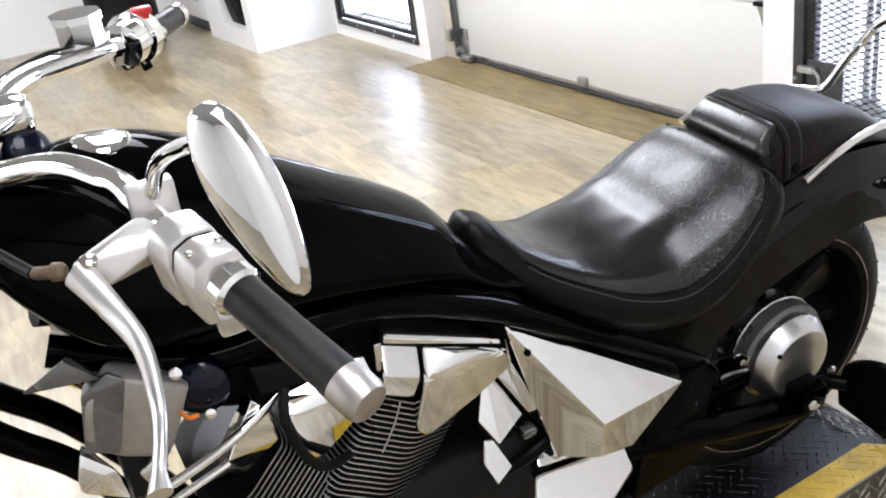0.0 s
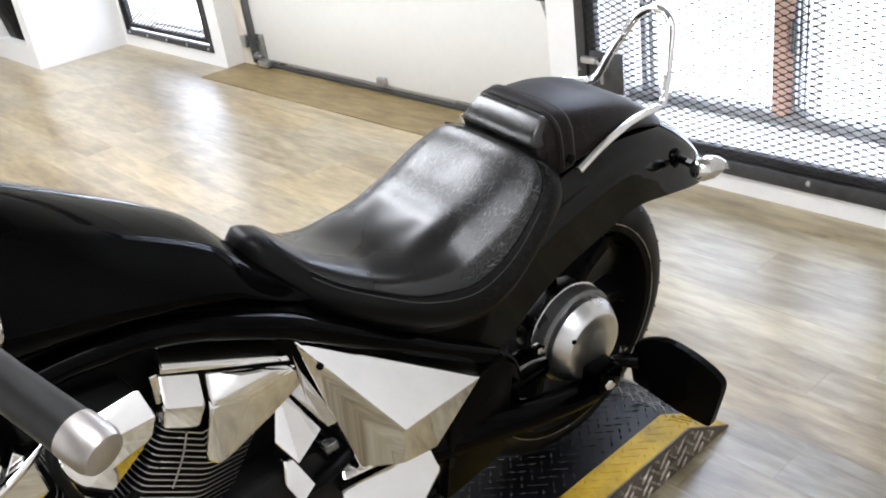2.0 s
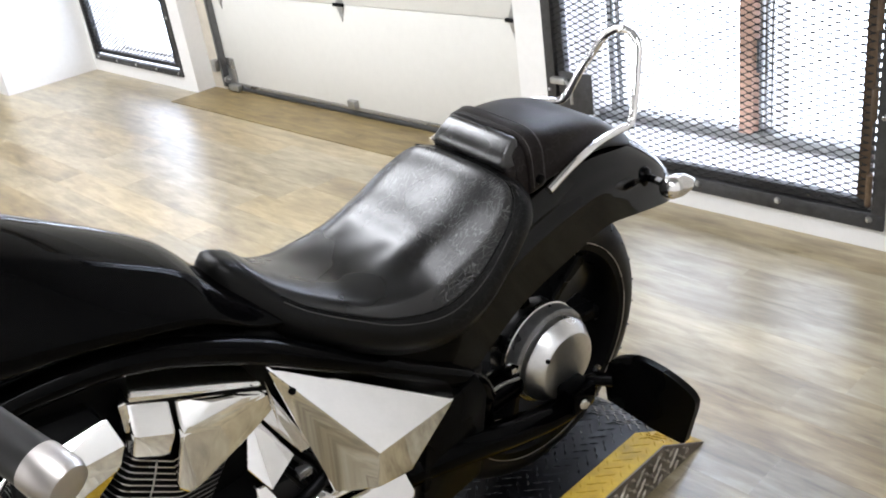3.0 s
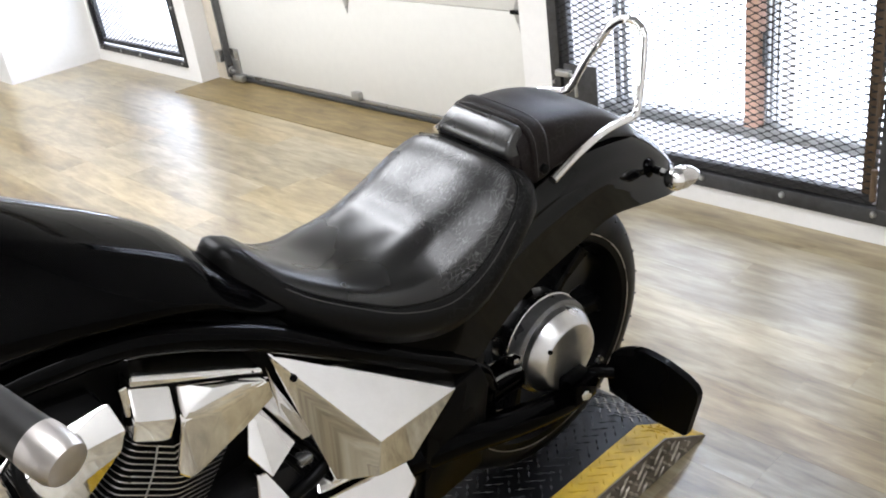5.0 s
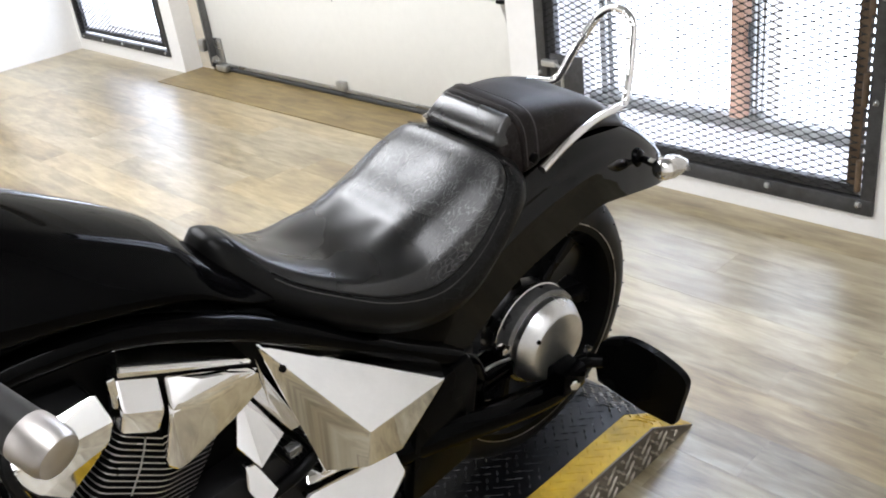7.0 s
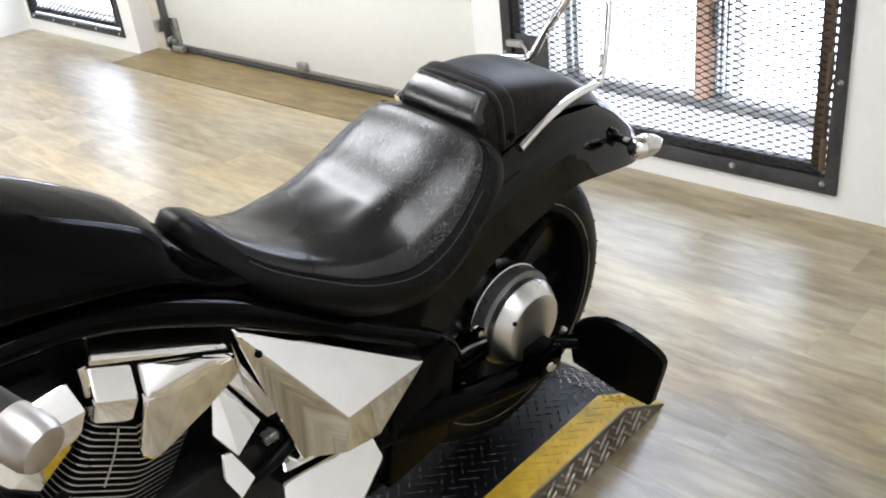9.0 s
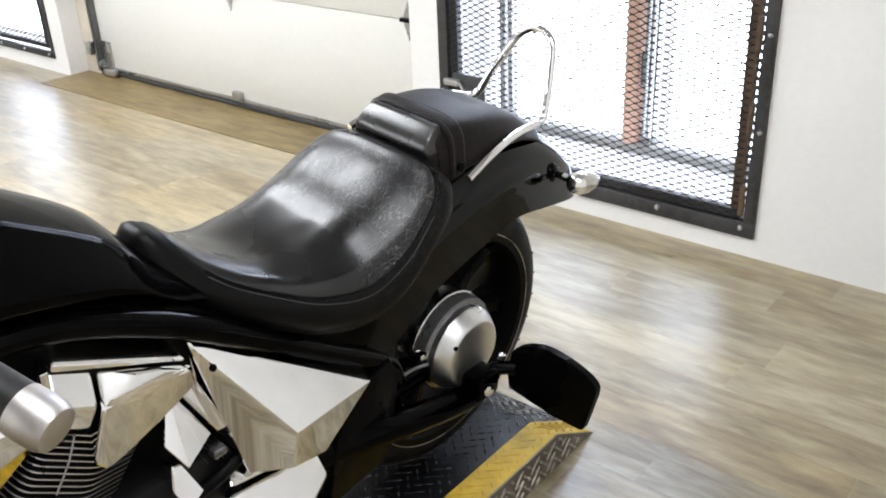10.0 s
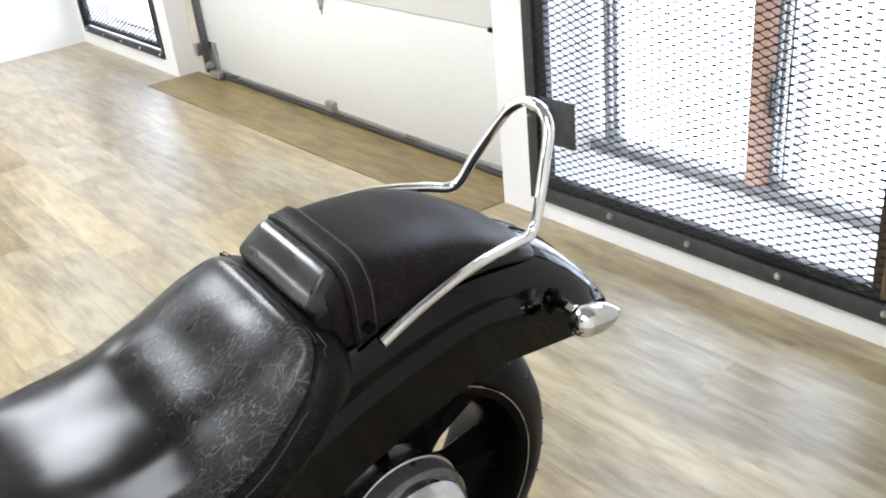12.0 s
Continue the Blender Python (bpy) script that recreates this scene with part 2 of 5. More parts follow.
# lighter than the plate: glints on the raised treads put into the colour
TREADBLK = worn("glint_black_tread", (0.026, 0.027, 0.031), 0.22, 0.3, 50, 0.4, 0.12, gloss=0.6)
YELLOW = worn("yellow_safety_paint", (0.42, 0.27, 0.016), 0.52, 0, 26, 0.35, 0.15, gloss=0.3)
STEELPLATE = worn("bare_tread_plate", (0.15, 0.13, 0.105), 0.42, 0.6, 50, 0.3, 0.12)
STEELTREAD = worn("rubbed_steel_tread", (0.33, 0.30, 0.255), 0.36, 0.8, 50, 0.25, 0.1)
RED = worn("red_switch_plastic", (0.62, 0.03, 0.03), 0.4, 0, 60, 0.1, 0.0)
AMBER = worn("amber_lens", (0.75, 0.18, 0.02), 0.15, 0, 60, 0.1, 0.0)
LENS = worn("smoked_silver_lens", (0.62, 0.60, 0.57), 0.10, 0.75, 60, 0.1, 0.0)
SEAL = worn("door_seal_rubber", (0.03, 0.03, 0.03), 0.6, 0, 60, 0.3, 0.1)
NAVY = worn("dark_blue_cover", (0.002, 0.003, 0.010), 0.06, 0, 60, 0.2, 0.0, rough_spread=0.02, gloss=0.25)
FLOORWOOD = plank_material("floor_wood", [(0.20, (0.120, 0.089, 0.047)), (0.40, (0.222, 0.176, 0.099)), (0.58, (0.322, 0.266, 0.160)), (0.82, (0.430, 0.372, 0.250))], 0.30, 0.85, 0.52)
SILLWOOD = plank_material("threshold_wood", [(0.25, (0.120, 0.090, 0.042)), (0.50, (0.200, 0.155, 0.078)), (0.75, (0.290, 0.235, 0.130))], 0.42)
LAMPGLOW = glow_material("lamp_diffuser", (0.95, 0.98, 1.0), 5.0)
OUTSIDE = glow_material("outside_daylight", (0.90, 0.94, 1.0), 1.4)

glass_m, gn, gl, gb = material("window_glass", (1, 1, 1), 0.0)
gb.inputs["Transmission Weight"].default_value = 1.0
gb.inputs["IOR"].default_value = 1.05
GLASS = glass_m
mirror_m, _, _, _ = material("mirror_glass", (0.85, 0.86, 0.86), 0.01, 1.0)
MIRROR = mirror_m


# ------------------------------------------------------------------ building helpers
def finish(name, bm, mat, parent=None, label="", angle=35.0, at=None):
    bmesh.ops.recalc_face_normals(bm, faces=bm.faces)
    me = bpy.data.meshes.new(name)
    bm.to_mesh(me)
    bm.free()
    me.polygons.foreach_set("use_smooth", [True] * len(me.polygons))
    me.set_sharp_from_angle(angle=radians(angle))
    me.materials.append(mat)
    ob = new(name, me)
    if parent is not None:
        ob.parent = parent
    if at is not None:
        ob.matrix_basis = at
    if label:
        ob["label"] = label
    return ob


def part(name, bm, mat, parent, label="", angle=35.0):
    return finish(name, bm, mat, parent, label, angle)


def thing(name, label, category, at=None, group="", kind=""):
    ob = new(name)
    ob.empty_display_size = 0.1
    if at is not None:
        ob.matrix_basis = at
    return tagged(ob, label, category, group, kind)


def box(bm, lo, hi, bevel=0.0, m=None, segments=2):
    lo, hi = Vector(lo), Vector(hi)
    made = bmesh.ops.create_cube(bm, size=1.0)["verts"]
    for v in made:
        v.co = Vector([(lo[i] + hi[i]) / 2 + v.co[i] * (hi[i] - lo[i]) for i in range(3)])
    if bevel:
        edges = list({e for v in made for e in v.link_edges})
        made = bmesh.ops.bevel(bm, geom=edges, offset=bevel, segments=segments, profile=0.5, affect="EDGES")["verts"]
    if m is not None:
        bmesh.ops.transform(bm, matrix=m, verts=[v for v in made if v.is_valid])
    return bm


def boxed(*args, **kw):
    return box(bmesh.new(), *args, **kw)


def curve(u, keys):
    """Smooth value at u through (place, value) keys."""
    keys = sorted(keys)
    if u <= keys[0][0]:
        return keys[0][1]
    if u >= keys[-1][0]:
        return keys[-1][1]
    for i in range(len(keys) - 1):
        if keys[i][0] <= u <= keys[i + 1][0]:
            x0, y0 = keys[i]
            x1, y1 = keys[i + 1]
            xa, ya = keys[i - 1] if i else (2 * x0 - x1, 2 * y0 - y1)
            xb, yb = keys[i + 2] if i + 2 < len(keys) else (2 * x1 - x0, 2 * y1 - y0)
            h = x1 - x0
            d0, d1 = (y1 - ya) / (x1 - xa) * h, (yb - y0) / (xb - x0) * h
            s = (u - x0) / h
            return (2 * s**3 - 3 * s**2 + 1) * y0 + (s**3 - 2 * s**2 + s) * d0 + (3 * s**2 - 2 * s**3) * y1 + (s**3 - s**2) * d1


def skin(bm, rings, closed=True, caps=True):
    rows = [[bm.verts.new(p) for p in ring] for ring in rings]
    for a, b in zip(rows, rows[1:]):
        k = len(a)
        for i in range(k if closed else k - 1):
            j = (i + 1) % k
            bm.faces.new((a[i], a[j], b[j], b[i]))
    if caps and closed:
        bm.faces.new(rows[0][::-1])
        bm.faces.new(rows[-1])
    return bm


def path(points, steps=6):
    """A smooth line through points."""
    p = [Vector(q) for q in points]
    p = [2 * p[0] - p[1], *p, 2 * p[-1] - p[-2]]
    out = []
    for i in range(1, len(p) - 2):
        for k in range(steps):
            s = k / steps
            a, b, c, d = p[i - 1], p[i], p[i + 1], p[i + 2]
            out.append(0.5 * (2 * b + (c - a) * s + (2 * a - 5 * b + 4 * c - d) * s * s + (3 * b - a - 3 * c + d) * s**3))
    return [*out, p[-2]]


def tube(bm, points, radius, sides=12, steps=6, flat=1.0):
    """A pipe along a smooth line; radius may be one number or one for each given point."""
    line = path(points, steps) if steps > 1 else [Vector(q) for q in points]
    count = len(line)
    up, rings = None, []
    for i, q in enumerate(line):
        d = (line[min(i + 1, count - 1)] - line[max(i - 1, 0)]).normalized()
        if up is None:
            up = d.orthogonal().normalized()
        up = (up - d * up.dot(d)).normalized()
        side = d.cross(up)
        if isinstance(radius, (int, float)):
            r = radius
        else:
            f = i / (count - 1) * (len(radius) - 1)
            k = min(int(f), len(radius) - 2)
            r = radius[k] + (radius[k + 1] - radius[k]) * (f - k)
        rings.append([q + (up * math.cos(a) + side * math.sin(a) * flat) * r for a in (2 * math.pi * j / sides for j in range(sides))])
    return skin(bm, rings)


def tubed(*args, **kw):
    return tube(bmesh.new(), *args, **kw)


def lathe(bm, profile, origin=(0, 0, 0), axis=(1, 0, 0), sides=48, capped=True):
    """A turned body: profile of (along the axis, radius)."""
    turn = Vector((0, 0, 1)).rotation_difference(Vector(axis)).to_matrix()
    rings = []
    for h, r in profile:
        r = max(r, 1e-4)
        rings.append([Vector(origin) + turn @ Vector((r * math.cos(a), r * math.sin(a), h)) for a in (2 * math.pi * j / sides for j in range(sides))])
    return skin(bm, rings, True, capped)


def lathed(*args, **kw):
    return lathe(bmesh.new(), *args, **kw)


def solid(bm, faces_of, bevel=0.0, segments=2):
    """A faceted body from its corners' hull, with eased edges."""
    vs = [bm.verts.new(p) for p in faces_of]
    hull = bmesh.ops.convex_hull(bm, input=vs)
    dead = [v for v in hull["geom_interior"] if isinstance(v, bmesh.types.BMVert)]
    if dead:
        bmesh.ops.delete(bm, geom=dead, context="VERTS")
    live = [v for v in vs if v.is_valid]
    edges = list({e for v in live for e in v.link_edges})
    bmesh.ops.dissolve_limit(bm, angle_limit=radians(1), verts=live, edges=edges)
    if bevel:
        edges = list({e for v in live if v.is_valid for e in v.link_edges})
        bmesh.ops.bevel(bm, geom=edges, offset=bevel, segments=segments, profile=0.5, affect="EDGES")
    return bm


def hulled(points, bevel=0.0, segments=2):
    return solid(bmesh.new(), points, bevel, segments)


def slab(outline, lo, hi, axis, bevel=0.0):
    """An outline in two axes, given thickness along the third."""
    bm = bmesh.new()

    def at(p, h):
        return {"x": (h, *p), "y": (p[0], h, p[1]), "z": (*p, h)}[axis]

    skin(bm, [[at(p, lo) for p in outline], [at(p, hi) for p in outline]])
    if bevel:
        bmesh.ops.bevel(bm, geom=[e for e in bm.edges if e.calc_face_angle(0) > radians(25)], offset=bevel, segments=2, profile=0.5, affect="EDGES")
    return bm


# ------------------------------------------------------------------ the room
def wall(name, boxes, mat=WALL, label="", parent=None):
    bm = bmesh.new()
    for lo, hi in boxes:
        box(bm, lo, hi)
    ob = finish(name, bm, mat, parent)
    return tagged(ob, label or "smooth white painted wall", "wall", kind="structure")


H = 2.95
GX0, GX1, GZ0, GZ1 = 2.79, 4.088, 0.069, 2.35
WX0, WX1, WZ0, WZ1 = -1.335, -0.128, 0.083, 2.25
DX0, DX1, DZ1 = 0.0, 2.64, 2.45
wall("wall_north", [
    ((-1.40, 0, 0), (WX0, 0.30, H)), ((WX0, 0, 0), (WX1, 0.30, WZ0)), ((WX0, 0, WZ1), (WX1, 0.30, H)), ((WX1, 0, 0), (DX0, 0.30, H)),
    ((DX0, 0, DZ1), (DX1, 0.30, H)),
    ((DX1, 0, 0), (GX0, 0.30, H)), ((GX0, 0, 0), (GX1, 0.30, GZ0)), ((GX0, 0, GZ1), (GX1, 0.30, H)), ((GX1, 0, 0), (6.2, 0.30, H)),
], label="white painted wall with window, garage door and gate openings")
wall("wall_west", [((-3.75, -6.6, 0), (-3.60, 0.30, H)), ((-3.60, 0.15, 0), (-1.40, 0.30, H))])
wall("wall_east", [((6.05, -6.6, 0), (6.20, 0, H))])
wall("wall_south", [((-3.60, -6.75, 0), (6.20, -6.60, H))])
ceiling = wall("ceiling", [((-3.75, -6.75, H), (6.20, 0.30, H + 0.12))], CEIL, "unseen ceiling, grey to keep reflections dark")
ceiling["category"] = "ceiling"

# white block with a bin niche, standing out from the corner
bm = bmesh.new()
NX0, NX1, NY0, NY1 = -2.46, -1.40, -0.636, 0.15
box(bm, (-1.53, NY0, 0), (NX1, NY1, H))
box(bm, (NX0, NY0, 0), (-2.06, NY1, H))
box(bm, (-2.06, NY0, 0), (-1.53, NY1, 0.145))
box(bm, (-2.06, NY0, 1.0), (-1.53, NY1, H))
box(bm, (-2.06, -0.02, 0.145), (-1.53, NY1, 1.0))
tagged(finish("wall_nib", bm, WALL), "white painted wall block with an open niche", "wall", kind="structure")

floor = tagged(finish("floor", boxed((-3.75, -6.75, -0.12), (6.20, 0.445, -0.0045)), CONCRETE), "light wood plank floor with satin finish", "floor", kind="structure")

# ------------------------------------------------------------------ garage door
DY = 0.137
door = thing("garage_door", "closed cream sectional garage door with galvanised hinges", "garage door", kind="structure")
z0 = 0.050
for k in range(5):
    lo, hi = z0 + 0.527 * k, z0 + 0.527 * (k + 1) - 0.003
    if lo > 2.6:
        break
    part("door_panel", boxed((DX0 + 0.13, DY, lo), (DX1 + 0.05, DY + 0.045, hi), bevel=0.003), WALL2, door)
part("bottom_rail", boxed((DX0 + 0.13, DY - 0.006, 0.034), (DX1 + 0.05, DY + 0.045, 0.049), bevel=0.002), ZINC, door)
part("bottom_seal", tubed([(DX0 + 0.13, DY + 0.008, 0.018), (1.3, DY + 0.008, 0.016), (DX1 + 0.04, DY + 0.008, 0.018)], 0.017, 10, 4), SEAL, door, "black rubber bottom seal")


def hinge(x, z):
    bm = hulled([(x - 0.030, DY - 0.004, z), (x + 0.030, DY - 0.004, z), (x, DY - 0.004, z + 0.075), (x, DY - 0.004, z - 0.085), (x - 0.03, DY, z), (x + 0.03, DY, z), (x, DY, z + 0.075), (x, DY, z - 0.085)])
    h = part("hinge", bm, ZINC, door)
    part("hinge_barrel", lathed([(-0.034, 0.009), (0.034, 0.009)], (x, DY - 0.012, z), (1, 0, 0), 12), SATIN, h)
    for dz in (0.05, -0.055):
        part("bolt", lathed([(0, 0.006), (0.005, 0.006), (0.007, 0.003)], (x, DY - 0.004, z + dz), (0, -1, 0), 8), ZINC, h)


for hx in (1.375, 2.515):
    for k in (1, 2, 3):
        hinge(hx, z0 + 0.527 * k)
for k in (1, 2, 3):
    hinge(0.262, z0 + 0.527 * k)
part("foot_bracket", boxed((1.325, DY - 0.030, 0.045), (1.385, DY, 0.092), bevel=0.004), ZINC, door, "small galvanised bottom bracket")
part("pull_handle", tubed([(1.362, DY, 0.80), (1.350, DY - 0.030, 0.785), (1.350, DY - 0.035, 0.74), (1.365, DY - 0.018, 0.69), (1.378, DY, 0.665)], 0.006, 8), SATIN, door, "dark steel pull handle")
part("side_latch", boxed((2.40, DY - 0.03, 0.86), (2.52, DY, 0.875), bevel=0.004), ZINC, door)
part("latch_plate", boxed((2.50, DY - 0.008, 0.80), (2.56, DY, 0.91), bevel=0.003), ZINC, door)
part("corner_bracket", boxed((0.175, DY - 0.010, 0.05), (0.255, DY, 0.20), bevel=0.004), ZINC, door, "galvanised corner bracket")
part("roller", lathed([(-0.03, 0.006), (0.0, 0.006), (0.0, 0.022), (0.018, 0.022)], (0.20, DY - 0.03, 0.075), (-1, 0, 0), 16), ZINC, door)
part("cable_anchor", boxed((0.20, DY - 0.045, 0.012), (0.30, DY - 0.006, 0.050), bevel=0.005), ZINC, door)

track = thing("door_track", "grey steel vertical track beside the garage door", "door track", kind="structure")
bm = bmesh.new()
box(bm, (0.142, DY - 0.040, 0.03), (0.166, DY - 0.037, 2.5))
box(bm, (0.163, DY - 0.040, 0.03), (0.166, DY - 0.001, 2.5))
box(bm, (0.142, DY - 0.040, 0.03), (0.145, DY - 0.022, 2.5))
part("rail", bm, ZINCDARK, track)
part("jamb_board", boxed((0.0, DY - 0.018, 0), (0.13, DY + 0.05, 2.45), bevel=0.002), JAMB, track, "stained cream jamb board")
for z in (0.12, 0.80, 1.5):
    b = part("track_bracket", boxed((0.085, DY - 0.060, z), (0.128, DY - 0.018, z + 0.07), bevel=0.003), ZINC, track)
    part("bolt", lathed([(0, 0.007), (0.006, 0.007)], (0.105, DY - 0.060, z + 0.035), (0, -1, 0), 8), ZINC, b)

# ------------------------------------------------------------------ mesh gate and mesh window
LWD, SWD = 0.051, 0.0235


def expanded_mesh(x0, x1, z0, z1, y):
    """Expanded metal: slanting strands that meet in long diamonds."""
    verts, faces = [], []

    def strand(a, b):
        d = Vector((b[0] - a[0], 0, b[1] - a[1])).normalized()
        s = Vector((-d.z, 0, d.x)) * 0.0015
        k = len(verts)
        for p in (a, b):
            q = Vector((p[0], y, p[1]))
            verts.extend([q + s + Vector((0, -0.0016, 0)), q - s + Vector((0, -0.0002, 0)), q - s + Vector((0, 0.0016, 0)), q + s + Vector((0, 0.0002, 0))])
        for i in range(4):
            j = (i + 1) % 4
            faces.append((k + i, k + j, k + 4 + j, k + 4 + i))

    row = 0
    z = z0
    while z + SWD / 2 <= z1:
        shift = LWD / 2 if row % 2 else 0.0
        x = x0 - shift
        while x < x1:
            mid = x + LWD / 2
            for a, b in (((x, z), (mid, z + SWD / 2)), ((mid, z + SWD / 2), (x + LWD, z))):
                if a[0] >= x0 - 1e-6 and b[0] <= x1 + 1e-6:
                    strand(a, b)
            x += LWD
        row += 1
        z += SWD / 2
    # the other half of each diamond
    row = 0
    z = z0
    while z + SWD / 2 <= z1:
        shift = 0.0 if row % 2 else LWD / 2
        x = x0 - shift
        while x < x1:
            mid = x + LWD / 2
            for a, b in (((x, z + SWD / 2), (mid, z)), ((mid, z), (x + LWD, z + SWD / 2))):
                if a[0] >= x0 - 1e-6 and b[0] <= x1 + 1e-6:
                    strand(a, b)
            x += LWD
        row += 1
        z += SWD / 2
    # the thicker knuckles where two strands meet
    row = 0
    z = z0
    while z <= z1:
        x = x0 + (LWD / 2 if row % 2 else 0.0)
        while x < x1 - 0.008:
            k = len(verts)
            for a, b in ((-0.0085, 0.0), (0.0, -0.0031), (0.0085, 0.0), (0.0, 0.0031)):
                verts.extend([(x + a, y - 0.0022, z + b), (x + a, y + 0.0022, z + b)])
            faces.extend([(k, k + 2, k + 4, k + 6), (k + 7, k + 5, k + 3, k + 1)])
            for i in range(4):
                j = (i + 1) % 4
                faces.append((k + 2 * i, k + 2 * i + 1, k + 2 * j + 1, k + 2 * j))
            x += LWD
        row += 1
        z += SWD / 2
    me = bpy.data.meshes.new("mesh_panel")
    me.from_pydata(verts, [], faces)
    me.materials.append(MESHSTEEL)
    return me


def bolt(parent, place, r=0.011):
    part("bolt", lathed([(0, r), (0.003, r), (0.008, r * 0.75), (0.010, r * 0.3)], place, (0, -1, 0), 12), ZINC, parent)


def grille(name, label, x0, x1, z0, z1, hinge_side, lock_z, bar=0.052, gap=0.006, leaf_bar=0.032):
    g = thing(name, label, "security gate", kind="structure")
    y0 = -0.012
    part("frame_bar", boxed((x0, y0, z0), (x1, 0.020, z0 + bar), bevel=0.003), GATESTEEL, g)
    part("frame_bar", boxed((x0, y0, z1 - 0.052), (x1, 0.020, z1), bevel=0.003), GATESTEEL, g)
    part("frame_bar", boxed((x0, y0, z0 + bar), (x0 + bar - 0.007, 0.020, z1 - 0.052), bevel=0.003), GATESTEEL, g)
    part("frame_bar", boxed((x1 - bar + 0.012, y0, z0 + bar), (x1, 0.020, z1 - 0.052), bevel=0.003), GATESTEEL, g)
    left, right = x0 + bar - 0.002, x1 - bar - gap
    leaf = part("leaf_bar", boxed((left, 0.0, z0 + bar + gap), (right, 0.03, z0 + bar + gap + leaf_bar), bevel=0.003), GATESTEEL, g)
    part("leaf_bar", boxed((left, 0.0, z0 + bar + gap + leaf_bar), (left + 0.034, 0.03, z1 - 0.06), bevel=0.003), GATESTEEL, g)
    part("leaf_bar", boxed((right - 0.034, 0.0, z0 + bar + gap + leaf_bar), (right, 0.03, z1 - 0.06), bevel=0.003), RUST if hinge_side == "right" else GATESTEEL, g)
    me = expanded_mesh(left + 0.004, right - 0.004, z0 + bar + gap + 0.008, z1 - 0.09, -0.005)
    ob = new("mesh_panel", me)
    ob.parent = g
    ob["label"] = "expanded steel mesh"
    ob["kind"] = "stuff"
    for k in range(5):
        bx = x0 + 0.06 + (x1 - x0 - 0.105) * k / 4 if k < 4 else x1 - 0.045
        bolt(g, (bx, y0, z0 + bar * 0.65), min(0.011, bar * 0.24))
    for k in range(7):
        bolt(g, (x1 - 0.018, y0, z0 + 0.365 + 0.303 * k), 0.009)
        bolt(g, (x0 + 0.016, y0, z0 + 0.30 + 0.42 * k), 0.007) if z0 + 0.3 + 0.42 * k < z1 else None
    if hinge_side == "right":
        strip = bmesh.new()
        for k in range(int((z1 - z0 - 0.2) / 0.028)):
            box(strip, (right + 0.0005, 0.004, z0 + 0.10 + 0.028 * k), (x1 - bar + 0.0115, 0.008, z0 + 0.113 + 0.028 * k))
        part("perforated_strip", strip, GATESTEEL, g)["kind"] = "stuff"
        for z in (z0 + 0.08, z0 + 0.35, z0 + 0.62, z0 + 0.9, z0 + 1.3):
            part("hinge_barrel", lathed([(-0.05, 0.010), (0.05, 0.010)], (x1 - 0.050, y0 - 0.002, z + 0.05), (0, 0, 1), 10), RUST, g)
    part("lock_plate", boxed((left + 0.018, -0.014, lock_z - 0.01) if hinge_side == "right" else (right - 0.20, -0.014, lock_z), (left + 0.168, -0.009, lock_z + 0.145) if hinge_side == "right" else (right - 0.005, -0.009, lock_z + 0.23), bevel=0.002), GATESTEEL, g, "steel lock cover plate")
    lx = left + 0.01 if hinge_side == "right" else right - 0.05
    h = part("latch", boxed((lx - 0.02, -0.040, lock_z + 0.10), (lx + 0.05, -0.014, lock_z + 0.125), bevel=0.006), ZINC, g)
    part("latch_lever", tubed([(lx + 0.05, -0.03, lock_z + 0.115), (lx + 0.075, -0.035, lock_z + 0.09), (lx + 0.078, -0.035, lock_z + 0.03)], 0.006, 8), ZINC, h)
    return g


grille("mesh_gate", "dark steel mesh security gate bolted over a glazed doorway", GX0, GX1, GZ0, GZ1, "right", 0.30)
grille("mesh_window_guard", "dark steel mesh guard over the low window", WX0, WX1, WZ0, WZ1, "left", 0.545, 0.034, 0.018, 0.026)

# glazed door behind the gate
gy = 0.33
shop = thing("door_1", "white glazed doorway with a grey track and an orange post", "glazed door", kind="structure")
part("sill", boxed((GX0, 0.021, 0.02), (GX1, gy + 0.10, 0.150), bevel=0.004), SILLPAINT, shop, "grey painted sill")
part("bottom_rail", boxed((GX0, gy - 0.035, 0.1505), (GX1, gy + 0.04, 0.188), bevel=0.004), CONCRETE, shop, "grey bottom track")
part("post", boxed((3.434, gy - 0.05, 0.1885), (3.486, gy + 0.02, 2.35), bevel=0.004), ORANGE, shop, "orange-brown painted post")
for x in (3.496, 3.516, 3.540):
    part("stile", boxed((x, gy - 0.02, 0.1885), (x + 0.009, gy + 0.02, 2.35), bevel=0.002), ZINC, shop)
for x in (2.845, 2.885):
    part("stile", boxed((x, gy - 0.02, 0.1885), (x + 0.022, gy + 0.02, 2.35), bevel=0.002), ZINC, shop)
part("handle", boxed((3.500, gy - 0.05, 0.42), (3.512, gy - 0.03, 0.54), bevel=0.004), ZINCDARK, shop)
for x0, x1 in ((2.909, 3.413), (3.60, 4.11)):
    pane = part("pane", boxed((x0, gy - 0.003, 0.19), (x1, gy + 0.003, 2.34)), GLASS, shop)
    pane.visible_shadow = False
wall("door_reveal", [((GX0 - 0.12, 0.30, 0), (GX0, 0.44, 2.5)), ((GX1, 0.30, 0), (GX1 + 0.12, 0.44, 2.5)), ((GX0 - 0.12, 0.30, 2.36), (GX1 + 0.12, 0.44, 2.5))], WALL, "white painted door reveal")

